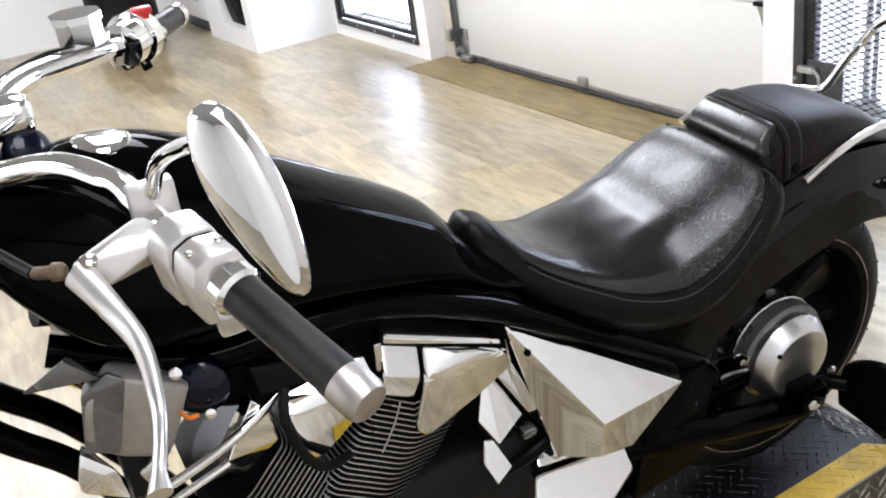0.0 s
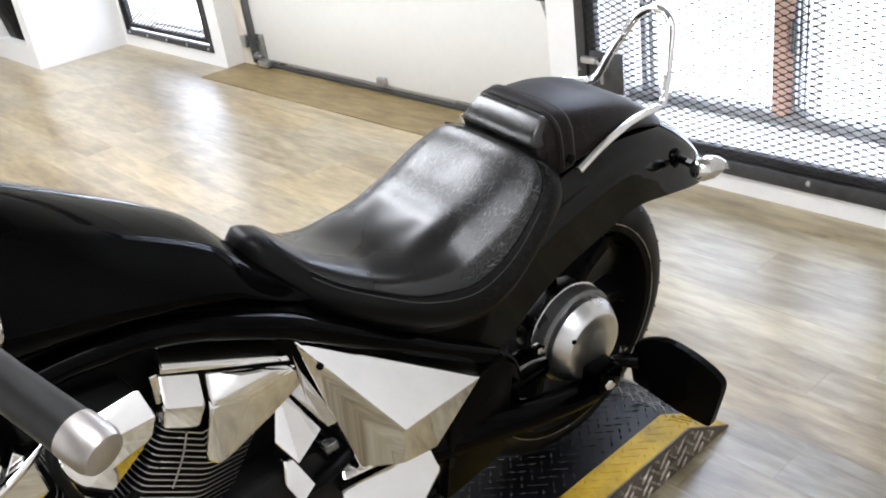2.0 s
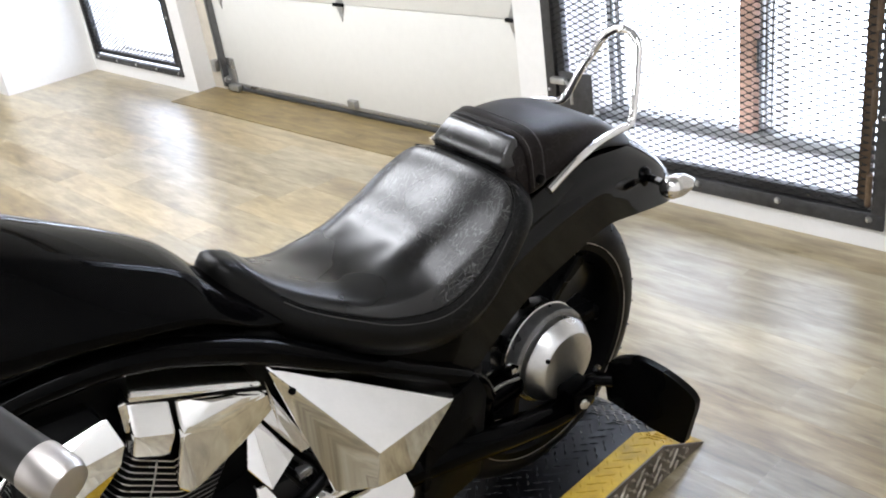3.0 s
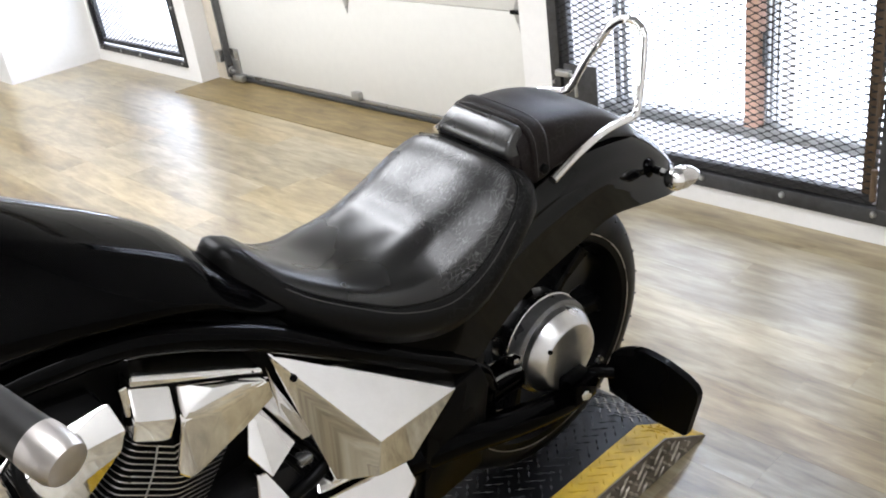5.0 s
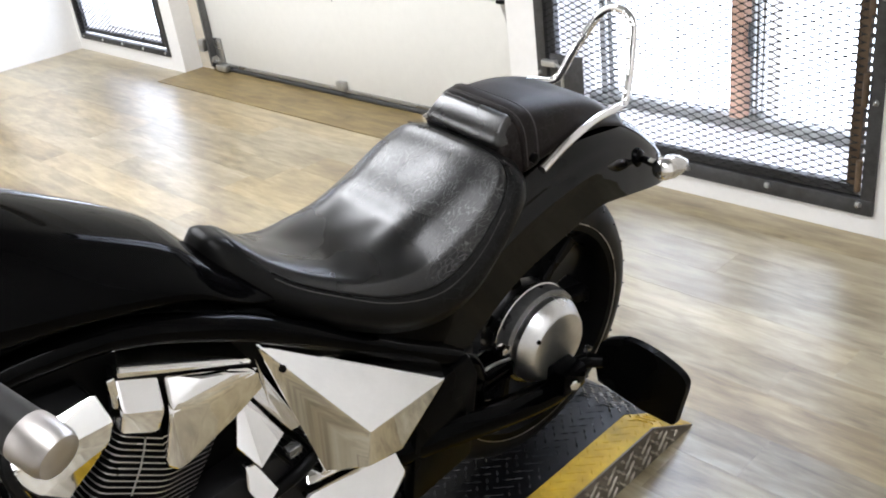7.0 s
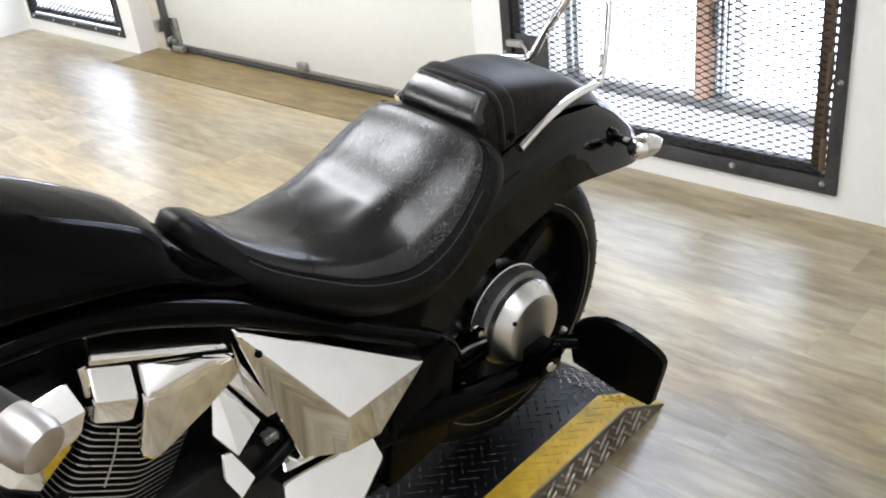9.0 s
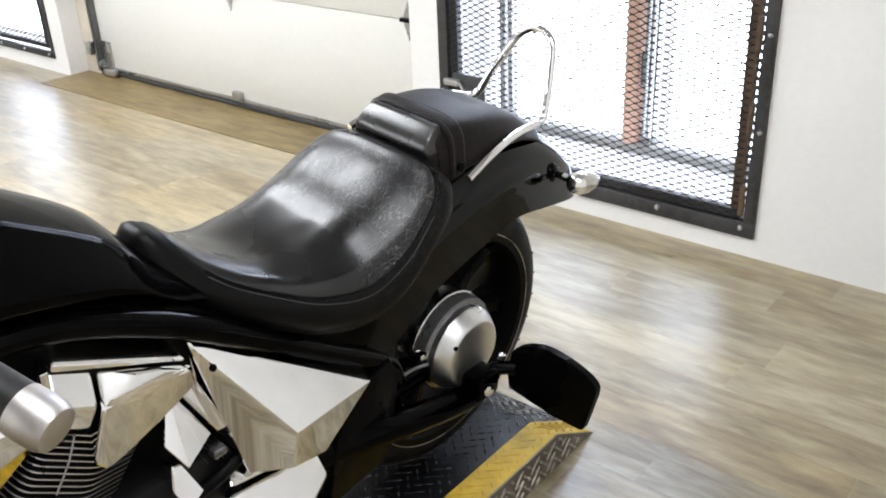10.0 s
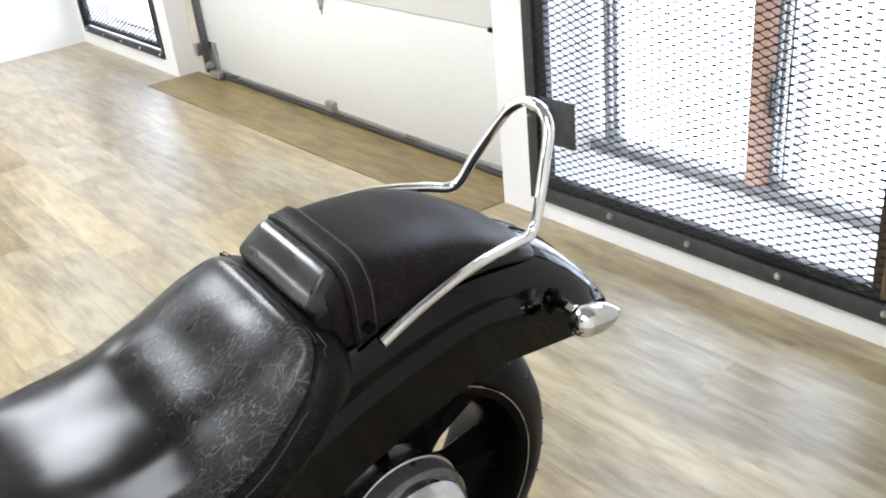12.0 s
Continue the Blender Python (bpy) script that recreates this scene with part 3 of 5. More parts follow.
win = thing("window_1", "low window with a pale frame behind the guard", "window", kind="structure")
part("window_sill", boxed((WX0, 0.021, 0.085), (WX1, 0.28, 0.100), bevel=0.004), WALL, win)
part("window_frame", boxed((WX0, 0.20, 0.1005), (WX1, 0.25, 0.118), bevel=0.004), WALL, win)
part("window_frame", boxed((-0.42, 0.20, 0.1185), (-0.36, 0.25, 2.2), bevel=0.004), ZINC, win)
pane = part("pane", boxed((WX0, 0.222, 0.119), (WX1, 0.228, 2.2)), GLASS, win)
pane.visible_shadow = False

outside = finish("backdrop", boxed((-4.6, 0.452, -0.1), (4.9, 0.470, 3.0)), OUTSIDE)
tagged(outside, "bright overcast daylight outside", "backdrop", kind="structure")

# unseen ceiling lamps, some only added as fill
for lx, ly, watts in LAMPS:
    lamp = thing("unseen_ceiling_light", "flat white panel light added out of view, with a glowing diffuser", "ceiling light", pose(lx, ly, H), "ceiling lights")
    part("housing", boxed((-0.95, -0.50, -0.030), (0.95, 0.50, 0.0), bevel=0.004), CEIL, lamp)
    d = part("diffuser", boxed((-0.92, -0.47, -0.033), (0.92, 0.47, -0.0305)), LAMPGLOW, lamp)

# bin in the niche
bin_t = thing("waste_bin", "dark grey bin with a crumpled liner inside the wall niche", "bin", pose(-1.85, -0.465, 0.145))
part("bin_body", hulled([(sx * w, sy * w * 0.8, z) for sx in (-1, 1) for sy in (-1, 1) for w, z in ((0.15, 0), (0.20, 0.30))], 0.02), RUBBER, bin_t)
rng = random.Random(4)
bm = bmesh.new()
skin(bm, [[Vector((math.cos(a) * r * (1 + 0.10 * rng.uniform(-1, 1)), math.sin(a) * r * 0.8 * (1 + 0.1 * rng.uniform(-1, 1)), z + 0.012 * rng.uniform(-1, 1))) for a in (2 * math.pi * k / 22 for k in range(22))] for r, z in ((0.23, 0.27), (0.235, 0.30), (0.21, 0.325), (0.16, 0.30))])
part("bin_liner", bm, DARKALLOY, bin_t, "crumpled dark plastic liner")

# dark furniture and a low white radiator far behind the front of the motorcycle
cab = thing("low_radiator", "white low radiator panel with a dark plinth", "radiator", pose(-3.05, -0.55, 0))
part("panel", boxed((-0.52, -0.06, 0.09), (0.45, 0.06, 0.45), bevel=0.01), WALL, cab)
part("plinth", boxed((-0.52, -0.05, 0.0), (0.45, 0.05, 0.089), bevel=0.004), GATESTEEL, cab)
for mx in (0.10, 0.22, 0.30):
    part("mark", boxed((mx, -0.0625, 0.24), (mx + 0.025, -0.0605, 0.30)), GATESTEEL, cab, "dark printed mark")
part("top_grille", boxed((-0.5, -0.05, 0.4505), (0.43, 0.05, 0.47), bevel=0.003), GATESTEEL, cab)

drum = thing("black_drum", "black round drum with a bright metal lid", "drum", pose(-2.72, -1.22, 0) @ Matrix.Diagonal((1.25, 1.25, 1.08, 1)))
part("drum_body", lathed([(0, 0.20), (0.01, 0.215), (0.18, 0.215), (0.19, 0.222), (0.21, 0.222), (0.22, 0.215), (0.42, 0.215), (0.44, 0.20)], (0, 0, 0), (0, 0, 1), 40), RUBBER, drum)
part("drum_lid", lathed([(0.441, 0.205), (0.455, 0.21), (0.47, 0.19), (0.475, 0.0)], (0, 0, 0), (0, 0, 1), 40), CHROME, drum, "bright metal lid")


# ------------------------------------------------------------------ motorcycle stand (low tread-plate platform)
LX0, LX1, LY0, LYR, LYT, LH = 3.645, 4.147, -4.1, -1.262, -1.104, 0.090
lift = thing("motorcycle_platform", "low black tread-plate platform with yellow edge strips", "platform")
YB = 0.078


def ramp_z(y):
    return LH if y < LYR else LH * (LYT - y) / (LYT - LYR) + 0.003


def deck(x0, x1, lift_by=0.0):
    bm = bmesh.new()
    rows = [LY0, LYR, LYT]
    skin(bm, [[(x0, y, 0.001), (x1, y, 0.001), (x1, y, ramp_z(y) + lift_by), (x0, y, ramp_z(y) + lift_by)] for y in rows])
    return bm


part("deck", deck(LX0 + YB, LX1 - YB), PLATEBLK, lift, "black tread plate")
part("edge_strip", deck(LX1 - YB + 0.0005, LX1 - 0.004), YELLOW, lift, "yellow painted tread plate")
part("edge_strip", deck(LX0 + 0.004, LX0 + YB - 0.0005), YELLOW, lift, "yellow painted tread plate")
bm = bmesh.new()
skin(bm, [[(LX1 - 0.0035, y, 0.001), (LX1, y, 0.001), (LX1, y, ramp_z(y) - 0.001), (LX1 - 0.0035, y, ramp_z(y) - 0.001)] for y in (LY0, LYR, LYT)])
part("side_plate", bm, STEELPLATE, lift, "bare steel tread plate side")


def treads(area, lay):
    """Raised lozenges in alternating directions; lay(u, v, h) places a point."""
    (u0, u1), (v0, v1) = area
    verts, faces = [], []
    pitch, row = 0.0158, 0
    v = v0 + 0.010
    while v < v1 - 0.008:
        u = u0 + 0.010 + (pitch if row % 2 else 0.0)
        col = 0
        while u < u1 - 0.008:
            turn = radians(45 if (row + col) % 2 else -45)
            c, s = math.cos(turn), math.sin(turn)
            k = len(verts)
            for a, b, h in ((-0.0140, 0, 0), (0, -0.0048, 0), (0.0140, 0, 0), (0, 0.0048, 0), (-0.0100, 0, 1), (0, -0.0020, 1), (0.0100, 0, 1), (0, 0.0020, 1)):
                verts.append(lay(u + a * c - b * s, v + a * s + b * c, h * 0.0038))
            for i in range(4):
                j = (i + 1) % 4
                faces.append((k + i, k + j, k + 4 + j, k + 4 + i))
            faces.append((k + 4, k + 5, k + 6, k + 7))
            u += pitch * 2
            col += 1
        v += pitch
        row += 1
    return verts, faces


def tread_part(area, lay, mat):
    me = bpy.data.meshes.new("tread_pattern")
    v, f = treads(area, lay)
    me.from_pydata(v, [], f)
    me.materials.append(mat)
    ob = new("tread_pattern", me)
    ob.parent = lift
    ob["kind"] = "stuff"
    return ob


def top(u, v, h):
    return (u, v, ramp_z(v) + h)


tread_part(((LX0 + YB, LX1 - YB), (-2.4, LYT - 0.004)), top, TREADBLK)
tread_part(((LX1 - YB, LX1 - 0.004), (-2.4, LYT - 0.004)), top, YELLOW)
tread_part(((-2.4, LYT - 0.06), (0.002, LH - 0.004)), lambda u, v, h: (LX1 + h, u, v) if v < ramp_z(u) - 0.006 else (LX1 - 0.002, u, ramp_z(u) - 0.01), STEELTREAD)

# ------------------------------------------------------------------ motorcycle
BIKE = pose(3.895, -1.47, 0.090, 0, 0, -2.5) @ pose(0, 0, 0, 0, 7.0, 0)
bike = thing("motorcycle", "gloss black chopper motorcycle with chrome engine covers on a platform", "motorcycle", BIKE)


def rings_along(ys, make):
    return [make(y) for y in ys]


def span(a, b, k):
    return [a + (b - a) * i / (k - 1) for i in range(k)]


def superpoint(a, w, up, down, mid, p, q):
    s, c = math.sin(a), math.cos(a)
    x = w * math.copysign(abs(s) ** p, s)
    z = mid + (up if c > 0 else down) * math.copysign(abs(c) ** q, c)
    return x, z


# tank
T_TOP = [(-1.285, 1.02), (-1.25, 1.058), (-1.19, 1.082), (-1.1, 1.086), (-1.0, 1.052), (-0.9, 0.992), (-0.8, 0.930), (-0.73, 0.884), (-0.69, 0.852), (-0.66, 0.812), (-0.62, 0.770), (-0.56, 0.730)]
T_LOW = [(-1.285, 0.99), (-1.25, 0.935), (-1.19, 0.860), (-1.12, 0.828), (-1.0, 0.828), (-0.9, 0.822), (-0.8, 0.800), (-0.7, 0.765), (-0.62, 0.715), (-0.56, 0.69)]
T_WID = [(-1.285, 0.03), (-1.25, 0.085), (-1.19, 0.122), (-1.1, 0.140), (-1.0, 0.146), (-0.9, 0.142), (-0.8, 0.130), (-0.7, 0.112), (-0.62, 0.094), (-0.56, 0.082)]


def tank_ring(y):
    """Round at the front; towards the seat a low back that breaks at a shoulder line into a flat flank."""
    up, low, w = curve(y, T_TOP) + 0.001, curve(y, T_LOW), curve(y, T_WID)
    mid = low + (up - low) * 0.26
    rear = min(1.0, max(0.0, (y + 1.14) / 0.20))
    h = up - mid
    out = []
    for k in range(80):
        a = 2 * math.pi * k / 80
        x, z = superpoint(a, w, h, mid - low, mid, 0.94 if math.cos(a) > 0 else 0.9, 1.02 if math.cos(a) > 0 else 0.8)
        if math.cos(a) > 1e-6:
            u = math.acos(math.cos(a)) / (math.pi / 2)
            if u < 0.5:
                bx, bz = 0.64 * w * u / 0.5, h * (1 - 0.20 * (u / 0.5) ** 1.7)
            else:
                v = (u - 0.5) / 0.5
                bx, bz = w * (0.64 + 0.36 * (1 - (1 - v) ** 1.5)), h * 0.80 * (1 - v)
            x += (math.copysign(bx, x) - x) * rear
            z += (mid + bz - z) * rear
        out.append((x, y, z))
    return out


tank = part("fuel_tank", skin(bmesh.new(), rings_along(span(-1.285, -0.56, 38), tank_ring)), BLACK, bike, "long teardrop fuel tank, gloss black", 60)
cap = part("filler_cap", lathed([(-0.02, 0.038), (0.004, 0.038), (0.009, 0.034), (0.012, 0.026), (0.0125, 0.0)], (0, -1.105, 1.076), (0, 0.12, 1), 36), CHROME, tank, "chrome filler cap")
part("cap_ring", lathed([(-0.02, 0.046), (0.001, 0.046), (0.004, 0.040)], (0, -1.105, 1.076), (0, 0.12, 1), 36), CHROME, tank)

# frame
for s in (1, -1):
    part("frame_tube", tubed([(s * 0.05, -1.24, 0.86), (s * 0.085, -1.08, 0.795), (s * 0.10, -0.92, 0.800), (s * 0.105, -0.80, 0.782), (s * 0.108, -0.66, 0.716), (s * 0.112, -0.56, 0.652), (s * 0.120, -0.375, 0.520), (s * 0.122, -0.24, 0.425), (s * 0.115, -0.20, 0.36)], 0.021, 16), BLACK, bike)
    part("down_tube", tubed([(s * 0.04, -1.42, 0.90), (s * 0.05, -1.325, 0.765), (s * 0.055, -1.245, 0.665), (s * 0.07, -1.14, 0.46), (s * 0.09, -1.04, 0.22), (s * 0.11, -0.70, 0.18), (s * 0.11, -0.25, 0.22), (s * 0.115, -0.20, 0.36)], 0.018, 14), BLACK, bike)
part("steering_head", lathed([(-0.10, 0.036), (-0.09, 0.040), (0.09, 0.040), (0.10, 0.036)], (0, -1.33, 1.0), (0, 0.55, 0.83), 24), BLACK, bike)
def cover_ring(y):
    up, low, w = curve(y, [(-0.68, 0.735), (-0.5, 0.645), (-0.3, 0.60), (-0.15, 0.70)]), curve(y, [(-0.68, 0.69), (-0.5, 0.585), (-0.3, 0.42), (-0.15, 0.40)]), curve(y, [(-0.68, 0.07), (-0.5, 0.105), (-0.3, 0.122), (-0.15, 0.110)])
    mid = (up + low) / 2
    return [(*superpoint(2 * math.pi * k / 28, w, up - mid, mid - low, mid, 0.6, 0.6),) for k in range(28)]


part("side_cover", skin(bmesh.new(), [[(x, y, z) for x, z in cover_ring(y)] for y in span(-0.68, -0.15, 18)]), BLACK, bike, "gloss black side cover", 60)

def core_ring(y):
    w, up, low = curve(y, [(-1.18, 0.05), (-1.05, 0.085), (-0.7, 0.088), (-0.56, 0.08)]), curve(y, [(-1.18, 0.85), (-1.0, 0.845), (-0.8, 0.815), (-0.56, 0.70)]), curve(y, [(-1.18, 0.74), (-1.0, 0.66), (-0.8, 0.62), (-0.56, 0.50)])
    mid = (up + low) / 2
    return [(x, y, z) for x, z in (superpoint(2 * math.pi * k / 24, w, up - mid, mid - low, mid, 0.5, 0.5) for k in range(24))]


part("frame_core", skin(bmesh.new(), [core_ring(y) for y in span(-1.18, -0.56, 12)]), SATIN, bike, "black frame and wiring below the tank", 60)

# rider seat: a skirted base and a raised, dished panel
S_TOP = [(-0.655, 0.785), (-0.635, 0.813), (-0.60, 0.800), (-0.55, 0.748), (-0.48, 0.712), (-0.42, 0.708), (-0.34, 0.726), (-0.27, 0.755), (-0.20, 0.788), (-0.145, 0.803), (-0.115, 0.794)]
S_EDGE = [(-0.655, 0.765), (-0.635, 0.780), (-0.60, 0.757), (-0.55, 0.717), (-0.48, 0.683), (-0.42, 0.662), (-0.34, 0.655), (-0.27, 0.678), (-0.20, 0.728), (-0.145, 0.765), (-0.115, 0.762)]
S_WID = [(-0.655, 0.020), (-0.635, 0.045), (-0.60, 0.064), (-0.55, 0.092), (-0.48, 0.128), (-0.42, 0.156), (-0.34, 0.173), (-0.27, 0.177), (-0.20, 0.168), (-0.145, 0.150), (-0.115, 0.126)]
S_MID = [(-0.655, 0.0), (-0.50, 0.0), (-0.30, 0.014), (-0.15, 0.024)]
PANEL = [(-0.602, 0.030), (-0.59, 0.050), (-0.55, 0.078), (-0.48, 0.118), (-0.42, 0.149), (-0.34, 0.167), (-0.27, 0.168), (-0.22, 0.161), (-0.19, 0.152), (-0.17, 0.140), (-0.158, 0.126), (-0.152, 0.108), (-0.150, 0.086)]


def seat_top(u, y):
    t, e, w, c = curve(y, S_TOP), curve(y, S_EDGE), curve(y, S_WID), curve(y, S_MID)
    return Vector((c + u * w, y, t - (t - e) * abs(u) ** 3.6))


def seat_ring(y):
    e, w, c = curve(y, S_EDGE), curve(y, S_WID), curve(y, S_MID)
    out = [seat_top(-1 + 2 * k / 24, y) for k in range(25)]
    sink = 0.012 * max(0.0, min(1.0, (-0.165 - y) / 0.03)) * max(0.0, min(1.0, (y + 0.58) / 0.03))
    out = [q - Vector((0, 0, sink * max(0.0, min(1.0, (curve(y, PANEL) - abs(q.x - c)) / 0.035)))) for q in out]
    return out + [(c + w * 1.0 + 0.006, y, e - 0.016), (c + w + 0.008, y, e - 0.036), (c + w - 0.004, y, e - 0.062), (c + w * 0.6, y, e - 0.066), (c - w * 0.6, y, e - 0.066), (c - w + 0.004, y, e - 0.062), (c - w - 0.008, y, e - 0.036), (c - w - 0.006, y, e - 0.016)]


seat = part("rider_seat", skin(bmesh.new(), rings_along(span(-0.655, -0.115, 44), seat_ring)), LEATHER2, bike, "creased black leather rider seat", 70)


def panel_point(k, y):
    """Point of the raised panel: a roll at the rim, a shallow dish, one roll across and a hollow behind it."""
    half, w = curve(y, PANEL), curve(y, S_WID)
    x = half * math.sin(math.pi / 2 * k)
    q = seat_top(x / w, y)
    near = min(half - abs(x), (-0.150 - y) * 1.0, (y + 0.602) * 0.28)
    f = max(0.0, min(1.0, near / 0.016))
    rise = 0.0048 * math.sqrt(1 - (1 - f) ** 2)
    rim = 0.0034 * math.exp(-((near - 0.016) / 0.011) ** 2)
    dish = 0.0045 * max(0.0, 1 - (x / 0.12) ** 2) ** 2 * math.exp(-((y + 0.33) / 0.12) ** 2)
    roll = y + 0.308
    crease = -0.0030 * math.exp(-(roll / (0.015 if roll < 0 else 0.030)) ** 2) * max(0.0, 1 - (x / 0.15) ** 4)
    crease += 0.0014 * math.exp(-((y + 0.25) / 0.032) ** 2) * max(0.0, 1 - (x / 0.14) ** 2)
    ripple = 0.0002 * math.sin(31 * x + 46 * y) + 0.0002 * math.sin(83 * x - 37 * y)
    return q + Vector((0, 0, rise + rim - dish - (crease + ripple) * f * f))


rows = [*span(-0.602, -0.58, 8)[:-1], *span(-0.58, -0.18, 74)[:-1], *span(-0.18, -0.150, 14)]
panel = part("seat_panel", skin(bmesh.new(), [[panel_point(-1 + 2 * i / 60, y) for i in range(61)] for y in rows], False, False), LEATHER, seat, "creased glossy leather seat panel", 75)


def rim_line(out, up):
    def at(side, y):
        q = seat_top(side * (curve(y, PANEL) + out) / curve(y, S_WID), y)
        return q + Vector((0, out if y > -0.2 else 0, up))
    near = [at(1, y) for y in span(-0.565, -0.20, 16)] + [at(1, y) for y in (-0.185, -0.17, -0.160, -0.154, -0.151)]
    far = [at(-1, y) for y in span(-0.565, -0.20, 16)] + [at(-1, y) for y in (-0.185, -0.17, -0.160, -0.154, -0.151)]
    return near + far[::-1]


part("piping", tubed(rim_line(0.0015, 0.0005), 0.0021, 8, 2), LEATHER2, seat, "piping round the seat panel")
part("stitching", tubed(rim_line(0.0085, 0.0), 0.0008, 6, 2), THREAD, seat)

# passenger pad
P_TOP = [(-0.118, 0.838), (-0.10, 0.845), (-0.08, 0.849), (-0.03, 0.846), (0.04, 0.834), (0.12, 0.808), (0.19, 0.768), (0.25, 0.726), (0.275, 0.700)]
P_WID = [(-0.118, 0.092), (-0.10, 0.094), (-0.08, 0.096), (-0.03, 0.100), (0.04, 0.100), (0.12, 0.094), (0.19, 0.081), (0.25, 0.062), (0.275, 0.040)]
P_LOW = [(-0.118, 0.735), (-0.02, 0.752), (0.06, 0.755), (0.14, 0.742), (0.19, 0.724), (0.275, 0.690)]
P_MID = [(-0.12, 0.028), (0.0, 0.022), (0.15, 0.010), (0.275, 0.004)]


def pad_ring(y, grow=0.0, low_grow=0.0):
    up, low, w, c = curve(y, P_TOP) + grow, curve(y, P_LOW) - low_grow, curve(y, P_WID) + grow, curve(y, P_MID)
    mid = low + (up - low) * 0.30
    flare = 0.012
    out = []
    for k in range(40):
        x, z = superpoint(2 * math.pi * k / 40, w, up - mid, mid - low, mid, 0.40, 0.48)
        out.append((c + x * (1 + flare / w * max(0, (up - z) / (up - low))), y, z))
    return out


pad = part("passenger_pad", skin(bmesh.new(), rings_along(span(-0.118, 0.275, 44), pad_ring)), PADLEATHER, bike, "smooth black leather passenger pad", 60)


CUSH = [(-0.1435, 0.8125), (-0.1425, 0.8195), (-0.130, 0.8330), (-0.1155, 0.8455), (-0.108, 0.8495), (-0.100, 0.8490), (-0.0965, 0.8440), (-0.0965, 0.800), (-0.120, 0.797), (-0.140, 0.8035)]
bm = bmesh.new()
skin(bm, [[(0.028 + x * (0.0905 - 0.25 * (z - 0.80) * abs(x)), cy + (y - cy) * k, cz + (z - cz) * k) for y, z in CUSH] for cy, cz in [(-0.118, 0.822)] for x, k in [(s * a, b) for s, rows_ in ((-1, 1), (1, -1)) for a, b in ((1.0, 0.60), (0.992, 0.78), (0.975, 0.90), (0.945, 0.975), (0.90, 1.0), (0.45, 1.02))[::rows_]]])
part("front_cushion", bm, CUSHION, pad, "glossy leather front cushion", 70)
part("cushion_base", hulled([(0.028 + sx * w, y, z) for sx in (-1, 1) for w, y, z in ((0.092, -0.138, 0.807), (0.098, -0.132, 0.760), (0.098, -0.10, 0.745), (0.094, -0.10, 0.812))], 0.006, 2), PADLEATHER, pad, "", 50)
part("pad_strap", skin(bmesh.new(), [pad_ring(y, g, 0.0) for y, g in ((-0.0955, 0.0005), (-0.0945, 0.0045), (-0.091, 0.0060), (-0.077, 0.0066), (-0.064, 0.0060), (-0.0605, 0.0045), (-0.0595, 0.0005))]), PADLEATHER, pad, "stitched leather strap", 60)
for y in (-0.0895, -0.0655):
    part("stitching", tubed([Vector(p) for p in pad_ring(y, 0.0067)[-11:] + pad_ring(y, 0.0067)[:12]], 0.0007, 6, 1), THREAD, pad)
for s in (1, -1):
    part("strap_button", lathed([(0, 0.009), (0.006, 0.009), (0.008, 0.006)], (0.026 + s * 0.112, -0.078, 0.775), (s, 0, 0), 14), SATIN, pad)

# rear fender
F_TOP = [(-0.33, 0.62), (-0.22, 0.675), (-0.1, 0.728), (0.0, 0.752), (0.1, 0.758), (0.2, 0.740), (0.29, 0.700), (0.36, 0.640), (0.42, 0.568)]
F_LOW = [(-0.33, 0.36), (-0.26, 0.425), (-0.2, 0.478), (-0.12, 0.530), (-0.05, 0.556), (0.03, 0.576), (0.12, 0.594), (0.22, 0.578), (0.32, 0.556), (0.38, 0.545), (0.42, 0.540)]
F_WID = [(-0.33, 0.118), (-0.2, 0.126), (-0.05, 0.128), (0.1, 0.126), (0.2, 0.122), (0.3, 0.114), (0.36, 0.103), (0.42, 0.072)]


def fender_ring(y):
    up, low, w = curve(y, F_TOP), curve(y, F_LOW), curve(y, F_WID)
    outer, inner = [], []
    for k in range(73):
        a = -math.pi / 2 + math.pi * k / 72
        s, c = math.sin(a), math.cos(a)
        x, z = math.copysign(abs(s) ** 0.72, s) * w, low + (up - low) * abs(c) ** 0.62
        x *= 1 + 0.05 * max(0.0, 0.5 - abs(c) ** 0.62) ** 2 * 4 - 0.03 * math.exp(-((abs(c) ** 0.62 - 0.58) / 0.10) ** 2) + 0.03 * math.exp(-((abs(c) ** 0.62 - 0.47) / 0.05) ** 2) * math.exp(-((y + 0.03) / 0.16) ** 4)
        outer.append((x, y, z))
        inner.append((x * (1 - 0.006 / w), y, max(low, z - 0.006)))
    return outer + inner[::-1]


fender = part("rear_fender", skin(bmesh.new(), rings_along(span(-0.33, 0.42, 40), fender_ring)), FENDER_PAINT, bike, "gloss black rear fender", 50)
part("fender_crease", tubed([(0.0, y, curve(y, F_TOP) + 0.0005) for y in span(0.27, 0.415, 8)], 0.0022, 6, 2), BLACK, fender)

# grab rail with upright loop
for s in (1, -1):
    part("grab_rail", tubed([(s * 0.150, -0.068, 0.752), (s * 0.142, 0.0, 0.772), (s * 0.126, 0.09, 0.780), (s * 0.105, 0.18, 0.768), (s * 0.092, 0.222, 0.758), (s * 0.084 + 0.003, 0.240, 0.768), (s * 0.072 + 0.006, 0.258, 0.812), (s * 0.050 + 0.010, 0.284, 0.872), (s * 0.038 + 0.012, 0.293, 0.894), (s * 0.018 + 0.012, 0.299, 0.908), (0.012, 0.300, 0.911)], 0.0082, 14, 5), CHROME, bike, "chrome passenger rail")

